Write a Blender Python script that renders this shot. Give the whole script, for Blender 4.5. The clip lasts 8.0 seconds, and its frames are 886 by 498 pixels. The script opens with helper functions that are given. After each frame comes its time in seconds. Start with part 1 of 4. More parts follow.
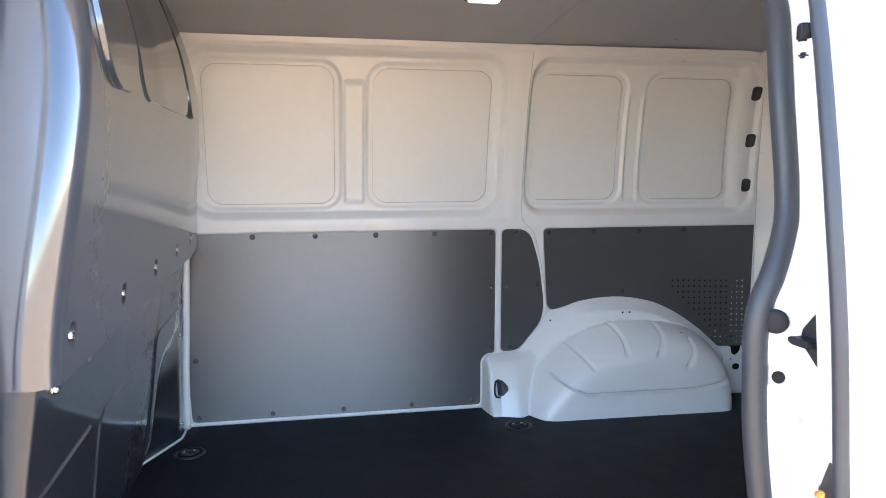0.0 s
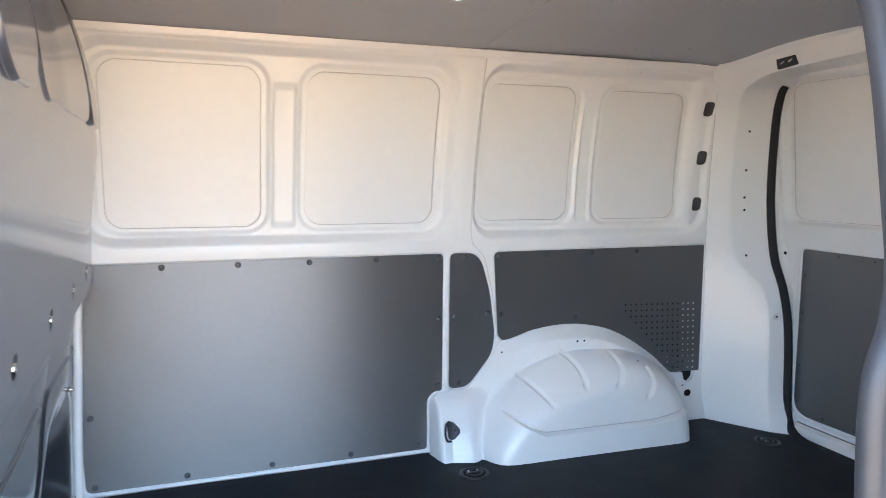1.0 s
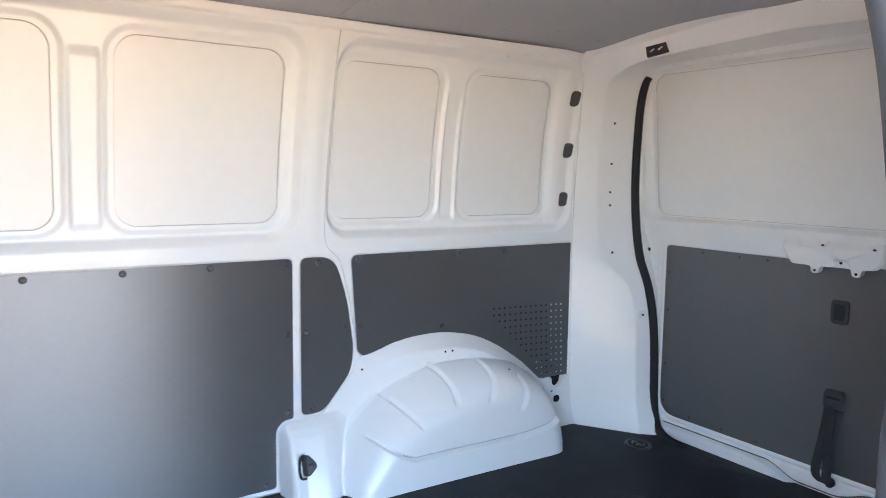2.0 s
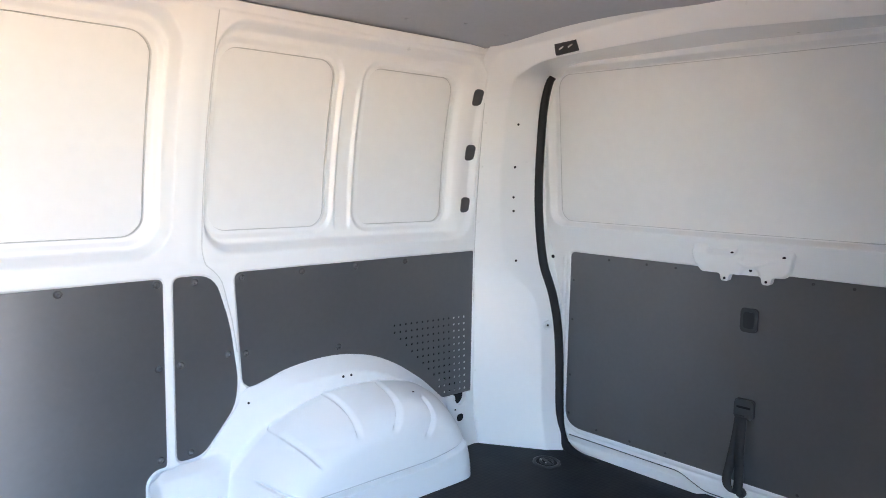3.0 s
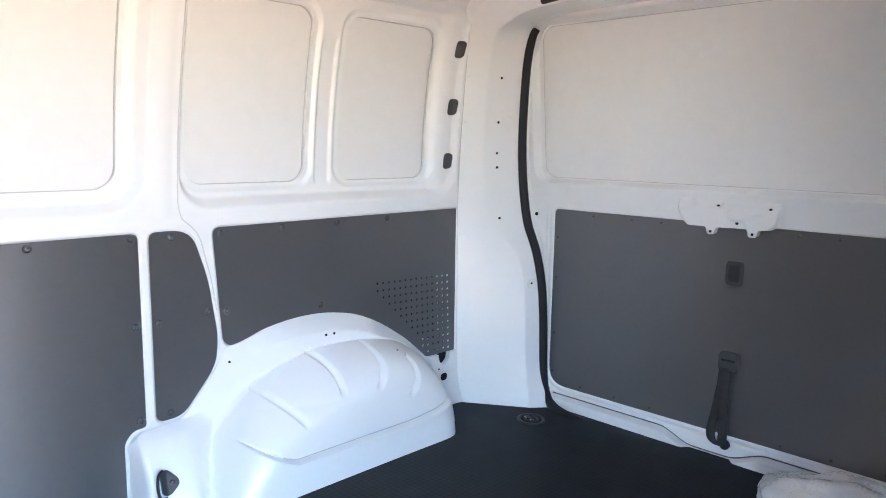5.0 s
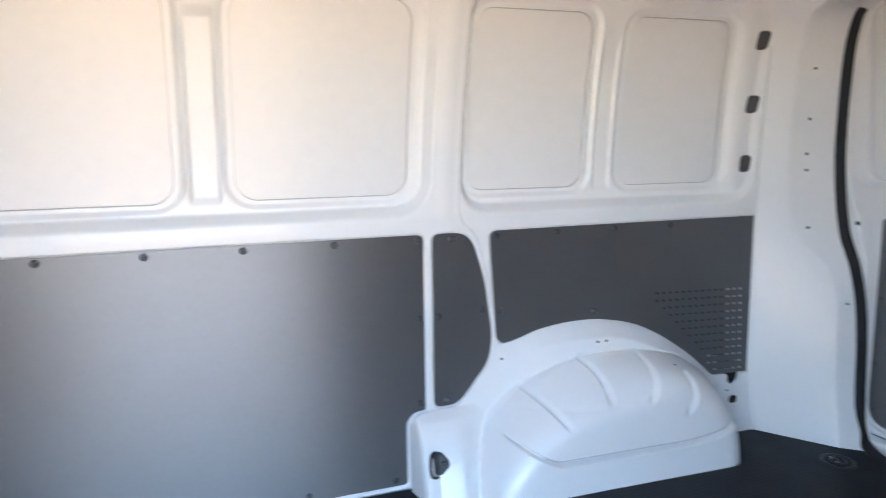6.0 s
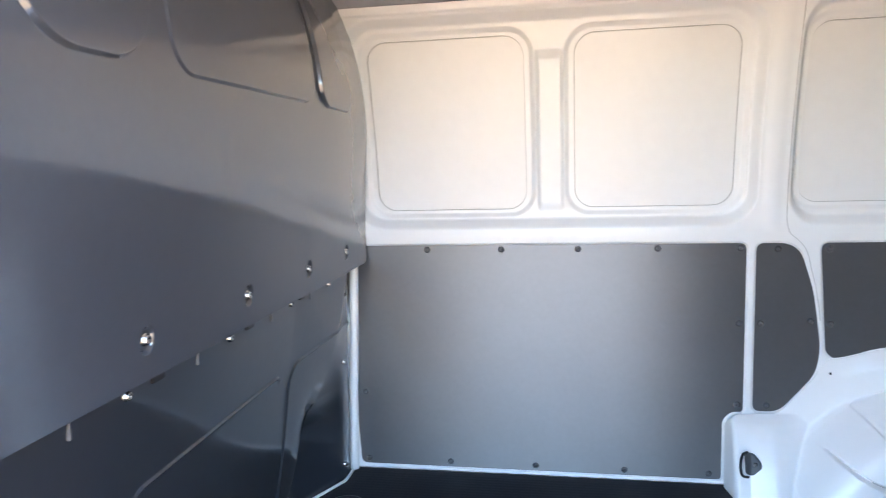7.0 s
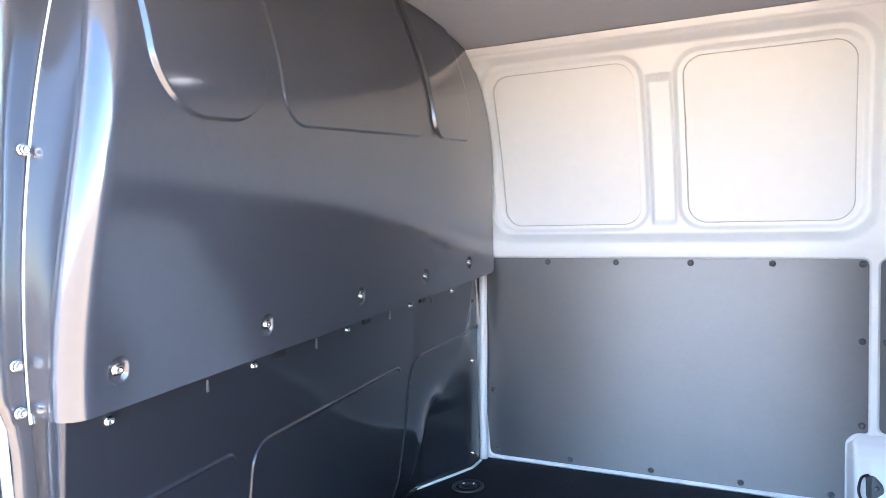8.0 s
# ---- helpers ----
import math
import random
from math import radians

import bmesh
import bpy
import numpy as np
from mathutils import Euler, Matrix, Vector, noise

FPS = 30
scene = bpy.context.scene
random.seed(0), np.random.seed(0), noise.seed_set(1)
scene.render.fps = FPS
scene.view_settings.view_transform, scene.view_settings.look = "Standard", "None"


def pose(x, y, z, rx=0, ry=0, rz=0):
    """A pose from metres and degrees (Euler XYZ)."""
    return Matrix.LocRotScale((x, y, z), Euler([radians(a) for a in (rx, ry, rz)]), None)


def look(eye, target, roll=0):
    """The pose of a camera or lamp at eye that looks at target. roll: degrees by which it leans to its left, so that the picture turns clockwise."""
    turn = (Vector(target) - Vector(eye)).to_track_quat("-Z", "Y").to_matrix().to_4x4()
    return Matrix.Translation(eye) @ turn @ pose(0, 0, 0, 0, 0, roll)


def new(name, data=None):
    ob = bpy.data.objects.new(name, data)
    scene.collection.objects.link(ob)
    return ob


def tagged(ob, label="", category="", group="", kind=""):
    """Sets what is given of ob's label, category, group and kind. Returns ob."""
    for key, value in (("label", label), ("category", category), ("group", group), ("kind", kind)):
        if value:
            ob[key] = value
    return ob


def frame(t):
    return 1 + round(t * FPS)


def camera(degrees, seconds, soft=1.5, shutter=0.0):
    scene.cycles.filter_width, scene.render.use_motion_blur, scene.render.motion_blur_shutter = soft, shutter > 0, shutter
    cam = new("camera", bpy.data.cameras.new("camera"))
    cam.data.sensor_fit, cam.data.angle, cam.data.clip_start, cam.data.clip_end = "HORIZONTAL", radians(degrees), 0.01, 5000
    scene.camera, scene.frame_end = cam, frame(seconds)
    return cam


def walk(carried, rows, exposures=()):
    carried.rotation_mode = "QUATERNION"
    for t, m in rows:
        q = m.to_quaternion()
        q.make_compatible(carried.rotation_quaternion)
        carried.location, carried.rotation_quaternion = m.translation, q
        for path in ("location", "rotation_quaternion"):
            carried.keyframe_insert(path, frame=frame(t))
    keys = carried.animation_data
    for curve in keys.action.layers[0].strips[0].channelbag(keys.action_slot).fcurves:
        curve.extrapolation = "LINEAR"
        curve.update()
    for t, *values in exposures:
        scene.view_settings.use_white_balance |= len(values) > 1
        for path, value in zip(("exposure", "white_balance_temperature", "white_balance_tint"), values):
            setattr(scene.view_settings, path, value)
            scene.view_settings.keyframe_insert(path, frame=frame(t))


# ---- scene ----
cam = camera(64.3, 8.0, soft=0.6, shutter=0.25)
PATH = [
    (0, (0.468, -0.861, 0.954), (0.854, 1.085, 0.704), 0.1),
    (0.3, (0.425, -0.760, 0.960), (0.878, 1.173, 0.721), 0.3),
    (0.5, (0.391, -0.682, 0.974), (0.905, 1.237, 0.74), 0.4),
    (1, (0.351, -0.528, 0.972), (1.042, 1.336, 0.754), 0.5),
    (1.5, (0.387, -0.364, 0.948), (1.285, 1.41, 0.734), 0.7),
    (2, (0.421, -0.221, 0.952), (1.523, 1.434, 0.733), 0.8),
    (2.2, (0.441, -0.171, 0.957), (1.61, 1.437, 0.735), 0.8),
    (3.5, (0.49, 0.075, 0.972), (1.957, 1.414, 0.736), 1.2),
    (4, (0.498, 0.087, 0.96), (1.99, 1.392, 0.698), 1.1),
    (5.3, (0.488, 0.047, 0.914), (1.846, 1.479, 0.585), 0.5),
    (5.5, (0.496, 0.054, 0.924), (1.748, 1.579, 0.596), 0.2),
    (6, (0.593, -0.019, 0.932), (1.283, 1.834, 0.633), -0.7),
    (6.5, (0.6, -0.123, 0.92), (0.705, 1.857, 0.663), -1.1),
    (7, (0.703, -0.324, 0.933), (0.35, 1.63, 0.693), -1.6),
    (7.5, (0.84, -0.417, 0.95), (0.171, 1.455, 0.73), -2.0),
    (8, (1.003, -0.465, 0.947), (0.11, 1.314, 0.764), -2.7),
]
walk(cam, [(t, look(e, g, r)) for t, e, g, r in PATH],
     [(0, 3.23, 6250, 13), (0.5, 3.57, 6300, 13), (1, 3.7, 6200, 13), (2.2, 3.96, 6100, 13), (3.5, 4.26, 6000, 13), (4.2, 4.28, 6000, 13), (5.3, 4.26, 6100, 14),
      (6, 3.85, 6000, 13), (6.5, 3.7, 6000, 13), (7, 3.87, 6000, 13), (7.4, 3.87, 5850, 13), (7.7, 3.92, 5700, 13), (8, 3.93, 5650, 14)])

# ---- world, sun, exposure ----
world = bpy.data.worlds.new("daylight")
scene.world = world
world.use_nodes = True
wn = world.node_tree.nodes
sky = wn.new("ShaderNodeTexSky")
sky.sky_type, sky.sun_disc = "NISHITA", False
sky.air_density, sky.dust_density, sky.ozone_density = 1.0, 0.3, 2.0
sky.sun_elevation, sky.sun_rotation = radians(37), radians(84)
world.node_tree.links.new(sky.outputs["Color"], wn["Background"].inputs["Color"])
wn["Background"].inputs["Strength"].default_value = 0.13
sun_lamp = bpy.data.lights.new("sun", "SUN")
sun_lamp.energy, sun_lamp.angle, sun_lamp.color = 4.6, radians(0.5), (1.0, 0.88, 0.70)
sun = new("sun", sun_lamp)
sun.matrix_world = look((7.94, 0.83, 6.02), (0.0, 0.0, 0.0))


# ---- materials ----
def material(name, color, rough=0.5, metal=0.0, spec=0.5, coat=0.0, coat_rough=0.05, vary=0.06, scale=6.0,
             grain=0.0, grain_scale=400.0, rough_vary=0.06, stretch=(1, 1, 1), dirt=0.0):
    m = bpy.data.materials.new(name)
    m.use_nodes = True
    nt = m.node_tree
    p = nt.nodes["Principled BSDF"]
    p.inputs["Metallic"].default_value = metal
    p.inputs["Specular IOR Level"].default_value = spec
    p.inputs["Coat Weight"].default_value = coat
    p.inputs["Coat Roughness"].default_value = coat_rough
    tc = nt.nodes.new("ShaderNodeTexCoord")
    mp = nt.nodes.new("ShaderNodeMapping")
    mp.inputs["Scale"].default_value = stretch
    nt.links.new(tc.outputs["Object"], mp.inputs["Vector"])

    def noise_node(s, detail):
        n = nt.nodes.new("ShaderNodeTexNoise")
        n.inputs["Scale"].default_value, n.inputs["Detail"].default_value = s, detail
        nt.links.new(mp.outputs["Vector"], n.inputs["Vector"])
        return n

    big, small = noise_node(scale, 3), noise_node(scale * 14, 4)
    mix = nt.nodes.new("ShaderNodeMix")
    mix.data_type = "FLOAT"
    mix.inputs[0].default_value = 0.4
    nt.links.new(big.outputs["Fac"], mix.inputs[2])
    nt.links.new(small.outputs["Fac"], mix.inputs[3])
    ramp = nt.nodes.new("ShaderNodeMapRange")
    ramp.inputs[1].default_value, ramp.inputs[2].default_value = 0.3, 0.7
    ramp.inputs[3].default_value, ramp.inputs[4].default_value = 1 - vary, 1 + vary
    nt.links.new(mix.outputs[0], ramp.inputs[0])
    tint = nt.nodes.new("ShaderNodeVectorMath")
    tint.operation = "SCALE"
    tint.inputs[0].default_value = color
    nt.links.new(ramp.outputs[0], tint.inputs["Scale"])
    last = tint.outputs[0]
    if dirt:
        spots = noise_node(scale * 0.7, 6)
        cut = nt.nodes.new("ShaderNodeMapRange")
        cut.inputs[1].default_value, cut.inputs[2].default_value = 0.55, 0.75
        cut.inputs[3].default_value, cut.inputs[4].default_value = 0, dirt
        nt.links.new(spots.outputs["Fac"], cut.inputs[0])
        dm = nt.nodes.new("ShaderNodeMix")
        dm.data_type = "RGBA"
        dm.inputs[7].default_value = (0.30, 0.27, 0.23, 1)
        nt.links.new(cut.outputs[0], dm.inputs[0])
        nt.links.new(last, dm.inputs[6])
        last = dm.outputs[2]
    nt.links.new(last, p.inputs["Base Color"])
    rr = nt.nodes.new("ShaderNodeMapRange")
    rr.inputs[1].default_value, rr.inputs[2].default_value = 0.3, 0.7
    rr.inputs[3].default_value, rr.inputs[4].default_value = max(0.02, rough - rough_vary), rough + rough_vary
    nt.links.new(mix.outputs[0], rr.inputs[0])
    nt.links.new(rr.outputs[0], p.inputs["Roughness"])
    if grain:
        g = noise_node(grain_scale, 2)
        b = nt.nodes.new("ShaderNodeBump")
        b.inputs["Strength"].default_value, b.inputs["Distance"].default_value = grain, 0.001
        nt.links.new(g.outputs["Fac"], b.inputs["Height"])
        nt.links.new(b.outputs["Normal"], p.inputs["Normal"])
    return m


WHITE = material("white_van_paint", (0.90, 0.895, 0.88), 0.33, spec=0.5, coat=0.5, coat_rough=0.14, vary=0.015, scale=3, grain=0.03, grain_scale=900)
SKIN = material("white_outer_skin_primer", (0.88, 0.87, 0.85), 0.40, spec=0.5, coat=0.7, coat_rough=0.22, vary=0.03, scale=2.2, grain=0.06, grain_scale=700)
LAMINATE = material("dark_grey_lining_board", (0.222, 0.222, 0.230), 0.415, metal=0.70, spec=0.6, vary=0.05, scale=5, grain=0.06, grain_scale=1500, rough_vary=0.02)
tangent = LAMINATE.node_tree.nodes.new("ShaderNodeTangent")
tangent.direction_type, tangent.axis = "RADIAL", "Z"
brushed = LAMINATE.node_tree.nodes["Principled BSDF"]
LAMINATE.node_tree.links.new(tangent.outputs["Tangent"], brushed.inputs["Tangent"])
brushed.inputs["Anisotropic"].default_value, brushed.inputs["Anisotropic Rotation"].default_value = 0.85, 0.25
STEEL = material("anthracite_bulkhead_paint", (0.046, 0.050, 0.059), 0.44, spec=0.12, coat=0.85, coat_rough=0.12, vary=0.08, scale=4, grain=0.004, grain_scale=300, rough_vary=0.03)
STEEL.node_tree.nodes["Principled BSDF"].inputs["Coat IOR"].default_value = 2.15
# Lower sheet only: darker base and lower coat index than STEEL.
STEEL_LOWER = material("lower_anthracite_paint", (0.022, 0.025, 0.031), 0.38, spec=0.3, coat=0.9, coat_rough=0.10, vary=0.08, scale=4, grain=0.004, grain_scale=300, rough_vary=0.03)
# Dark grey for painted shade in slots and ledge groove, and for weld tabs.
SHADED = material("cavity_shade_and_tab_grey", (0.11, 0.11, 0.115), 0.6, spec=0.3, vary=0.15, scale=25)
# Mastic grey; also colours the painted shade line of the arch skirt.
BEAD = material("grey_mastic_and_crease_shade", (0.62, 0.61, 0.595), 0.6, vary=0.1, scale=20)
FLOORMAT = material("black_rubber_floor", (0.0125, 0.0140, 0.0175), 0.6, spec=0.25, vary=0.18, scale=9, rough_vary=0.08, dirt=0.02)
RUBBER = material("black_rubber_seal", (0.020, 0.020, 0.022), 0.55, spec=0.25, vary=0.15, scale=12, grain=0.1, grain_scale=800)
GREYRUBBER = material("dark_grey_rubber_seal", (0.052, 0.056, 0.064), 0.45, spec=0.5, vary=0.12, scale=8, grain=0.08, grain_scale=900)
LINER = material("grey_roof_lining", (0.42, 0.43, 0.455), 0.75, spec=0.25, vary=0.05, scale=5, grain=0.25, grain_scale=650)
PLASTIC = material("black_moulded_plastic", (0.025, 0.025, 0.027), 0.42, spec=0.45, vary=0.12, scale=20, grain=0.15, grain_scale=900)
GREYPLASTIC = material("dark_grey_moulded_plastic", (0.060, 0.060, 0.062), 0.5, spec=0.4, vary=0.12, scale=20, grain=0.15, grain_scale=900)
WEBBING = material("black_woven_webbing", (0.045, 0.044, 0.045), 0.75, spec=0.3, vary=0.2, scale=60, grain=0.5, grain_scale=1200)
CHROME = material("zinc_plated_steel", (0.72, 0.70, 0.67), 0.22, metal=1.0, vary=0.1, scale=40)
SCREW = material("dark_screw_head", (0.075, 0.075, 0.079), 0.30, spec=0.7, vary=0.1, scale=60)
# Near-black that puts the shade of holes, slots and cavities into colour.
DARKHOLE = material("near_black_cavity_shade", (0.02, 0.02, 0.02), 0.8, spec=0.2, vary=0.2, scale=30)
ORANGE = material("orange_plastic", (0.75, 0.30, 0.06), 0.45, vary=0.1, scale=60)
BAG = material("milky_plastic_film", (0.80, 0.80, 0.80), 0.28, spec=0.6, vary=0.04, scale=10)
GROUND = material("sunlit_paving", (0.37, 0.272, 0.178), 0.9, spec=0.2, vary=0.18, scale=1.3, grain=0.4, grain_scale=60, dirt=0.15)
LAMPGLOW = bpy.data.materials.new("lit_lamp_lens")
LAMPGLOW.use_nodes = True
LAMPGLOW.node_tree.nodes["Principled BSDF"].inputs["Emission Color"].default_value = (1.0, 0.97, 0.92, 1)
LAMPGLOW.node_tree.nodes["Principled BSDF"].inputs["Emission Strength"].default_value = 0.8

# raised hexagon-like studs of the floor
nt = FLOORMAT.node_tree
vor = nt.nodes.new("ShaderNodeTexVoronoi")
vor.inputs["Scale"].default_value, vor.inputs["Randomness"].default_value = 62.0, 0.15
vc = nt.nodes.new("ShaderNodeTexCoord")
nt.links.new(vc.outputs["Object"], vor.inputs["Vector"])
vb = nt.nodes.new("ShaderNodeBump")
vb.inputs["Strength"].default_value, vb.inputs["Distance"].default_value = 0.32, 0.002
nt.links.new(vor.outputs["Distance"], vb.inputs["Height"])
nt.links.new(vb.outputs["Normal"], nt.nodes["Principled BSDF"].inputs["Normal"])

# ---- shape helpers ----
from mathutils.geometry import delaunay_2d_cdt

CENTRE = 0.86          # the van's middle line


def step01(v):
    v = np.clip(v, 0, 1)
    return v * v * (3 - 2 * v)


def ramp(s, w, fillet=0.3):
    """0 outside an outline, 1 from the depth w inside it: a straight slope with small fillets."""
    k = np.clip(-s / w, 0, 1)
    a = np.where(k < fillet, k * k / (2 * fillet), np.where(k > 1 - fillet, 1 - fillet - (1 - k) ** 2 / (2 * fillet), k - fillet / 2))
    return a / (1 - fillet)


def rbox(u, v, u0, u1, v0, v1, r):
    """Signed distance to a rounded rectangle."""
    a = np.abs(u - (u0 + u1) / 2) - ((u1 - u0) / 2 - r)
    b = np.abs(v - (v0 + v1) / 2) - ((v1 - v0) / 2 - r)
    return np.hypot(np.maximum(a, 0), np.maximum(b, 0)) + np.minimum(np.maximum(a, b), 0) - r


def rloop(u0, u1, v0, v1, r, gap=0.008):
    """Points round a rounded rectangle."""
    r = max(min(r, (u1 - u0) / 2 - 1e-4, (v1 - v0) / 2 - 1e-4), 0.0005)
    out = []
    n = max(3, int(r * 1.57 / gap) + 1)
    for cu, cv, a in ((u1 - r, v1 - r, 0), (u0 + r, v1 - r, 90), (u0 + r, v0 + r, 180), (u1 - r, v0 + r, 270)):
        for i in range(n + 1):
            t = radians(a + 90 * i / n)
            out.append((cu + r * math.cos(t), cv + r * math.sin(t)))
    return dense(out, gap)


def dense(loop, gap, closed=True):
    out = []
    n = len(loop)
    for i in range(n if closed else n - 1):
        a, b = loop[i], loop[(i + 1) % n]
        k = max(1, int(math.hypot(b[0] - a[0], b[1] - a[1]) / gap))
        out += [(a[0] + (b[0] - a[0]) * j / k, a[1] + (b[1] - a[1]) * j / k) for j in range(k)]
    return out


def rounded(points, r, n=6):
    """A polygon with its corners rounded off; r: one radius or one for each corner."""
    out = []
    k = len(points)
    for i in range(k):
        p, a, b = Vector(points[i]), Vector(points[i - 1]), Vector(points[(i + 1) % k])
        q = r[i] if isinstance(r, (list, tuple)) else r
        q = min(q, (a - p).length * 0.48, (b - p).length * 0.48)
        s, e = p + (a - p).normalized() * q, p + (b - p).normalized() * q
        for j in range(n + 1):
            t = j / n
            out.append(tuple(s * (1 - t) ** 2 + p * 2 * t * (1 - t) + e * t * t))
    return out


def inside(pts, loop):
    x, y = pts[:, 0], pts[:, 1]
    hit = np.zeros(len(pts), bool)
    n = len(loop)
    for i in range(n):
        (x0, y0), (x1, y1) = loop[i], loop[(i + 1) % n]
        if y0 == y1:
            continue
        hit ^= ((y0 > y) != (y1 > y)) & (x < (x1 - x0) * (y - y0) / (y1 - y0) + x0)
    return hit


def polydist(u, v, loop):
    """Signed distance to a polygon."""
    u, v = np.broadcast_arrays(np.asarray(u, float), np.asarray(v, float))
    shape = u.shape
    p = np.stack([u.ravel(), v.ravel()], 1)
    best = np.full(len(p), 9.0)
    n = len(loop)
    for i in range(n):
        a, b = np.array(loop[i]), np.array(loop[(i + 1) % n])
        ab = b - a
        if ab @ ab < 1e-12:
            continue
        t = np.clip((p - a) @ ab / (ab @ ab), 0, 1)
        best = np.minimum(best, np.linalg.norm(p - a - t[:, None] * ab, axis=1))
    return np.where(inside(p, loop), -best, best).reshape(shape)


def link(name, mesh, mat, parent=None, label=""):
    mesh.materials.append(mat)
    ob = new(name, mesh)
    ob.parent = parent
    return tagged(ob, label)


def part(name, bm, mat, parent=None, label="", smooth=True):
    mesh = bpy.data.meshes.new(name)
    bm.normal_update()
    for f in bm.faces:
        f.smooth = smooth
    bm.to_mesh(mesh)
    bm.free()
    return link(name, mesh, mat, parent, label)


def sheet(name, surface, outline, mat, parent=None, label="", holes=(), extra=(), grid=0.03, toward=(0, -1, 0), back=0.0, back_holes=True, bare=None):
    """Pressed sheet metal: surface(u, v) gives the place of a point of the flat blank, outline and holes cut the blank, extra
    points follow the pressings. back: turns the cut edges by that depth away from the viewer. bare: where no plain grid is laid."""
    toward = np.array(toward, float)
    loops = [list(outline)] + [list(h) for h in holes]
    verts, edges = [], []
    for lp in loops:
        k = len(verts)
        verts += lp
        edges += [(k + i, k + (i + 1) % len(lp)) for i in range(len(lp))]
    us, vs = [p[0] for p in outline], [p[1] for p in outline]
    gu, gv = np.meshgrid(np.arange(min(us) + grid / 2, max(us), grid), np.arange(min(vs) + grid / 2, max(vs), grid))
    base = np.stack([gu.ravel(), gv.ravel()], 1)
    if bare:
        base = base[~bare(base[:, 0], base[:, 1])]
    fill = np.concatenate([base] + ([np.array(list(extra))] if len(extra) else []))
    fill = fill[inside(fill, loops[0])]
    for lp in loops[1:]:
        fill = fill[~inside(fill, lp)]
    verts += [tuple(p) for p in fill]
    co, _, tris, _, _, _ = delaunay_2d_cdt([Vector(p) for p in verts], edges, [], 0, 1e-5)
    uv = np.array([(c[0], c[1]) for c in co])
    tri = np.array([t for t in tris])
    mid = uv[tri].mean(1)
    keep = inside(mid, loops[0])
    for lp in loops[1:]:
        keep &= ~inside(mid, lp)
    tri = tri[keep]
    h = 0.0007
    P = np.stack(surface(uv[:, 0], uv[:, 1]), 1)
    N = np.cross(np.stack(surface(uv[:, 0] + h, uv[:, 1]), 1) - np.stack(surface(uv[:, 0] - h, uv[:, 1]), 1),
                 np.stack(surface(uv[:, 0], uv[:, 1] + h), 1) - np.stack(surface(uv[:, 0], uv[:, 1] - h), 1))
    N /= np.linalg.norm(N, axis=1)[:, None] + 1e-12
    if (N @ toward).mean() < 0:
        N = -N
    fn = np.cross(P[tri[:, 1]] - P[tri[:, 0]], P[tri[:, 2]] - P[tri[:, 0]])
    flip = (fn * N[tri].mean(1)).sum(1) < 0
    tri[flip] = tri[flip][:, ::-1]
    faces = [tuple(int(i) for i in t) for t in tri]
    points = [tuple(p) for p in P]
    normals = [tuple(n) for n in N]
    if back:
        count = {}
        for t in faces:
            for a, b in ((t[0], t[1]), (t[1], t[2]), (t[2], t[0])):
                count[(min(a, b), max(a, b))] = count.get((min(a, b), max(a, b)), 0) + 1
        rim = []
        for t in faces:
            for a, b in ((t[0], t[1]), (t[1], t[2]), (t[2], t[0])):
                mid_uv = (uv[a] + uv[b]) / 2
                if count[(min(a, b), max(a, b))] == 1 and (back_holes or min([9] + [abs(float(polydist(mid_uv[0], mid_uv[1], h))) for h in loops[1:]]) > 1e-3):
                    rim.append((a, b))
        for a, b in rim:
            pa, pb = P[a], P[b]
            side = np.cross(pb - pa, N[a])
            side /= np.linalg.norm(side) + 1e-12
            k = len(points)
            points += [tuple(pa), tuple(pb), tuple(pb - N[b] * back), tuple(pa - N[a] * back)]
            normals += [tuple(side)] * 4
            faces.append((k + 1, k, k + 3, k + 2))
    mesh = bpy.data.meshes.new(name)
    mesh.from_pydata(points, [], faces)
    mesh.update()
    for f in mesh.polygons:
        f.use_smooth = True
    mesh.normals_split_custom_set_from_vertices(normals)
    return link(name, mesh, mat, parent, label)


def grid_surface(name, rows, mat, parent=None, label="", smooth=True, thick=0.0, closed=False):
    """A surface through rows of points (each row alike in length)."""
    bm = bmesh.new()
    vs = [[bm.verts.new(p) for p in row] for row in rows]
    for a, b in zip(vs[:-1], vs[1:]):
        n = len(a)
        for i in range(n if closed else n - 1):
            bm.faces.new((a[i], a[(i + 1) % n], b[(i + 1) % n], b[i]))
    if thick:
        bmesh.ops.recalc_face_normals(bm, faces=bm.faces[:])
        bmesh.ops.solidify(bm, geom=bm.faces[:], thickness=thick)
    return part(name, bm, mat, parent, label, smooth)


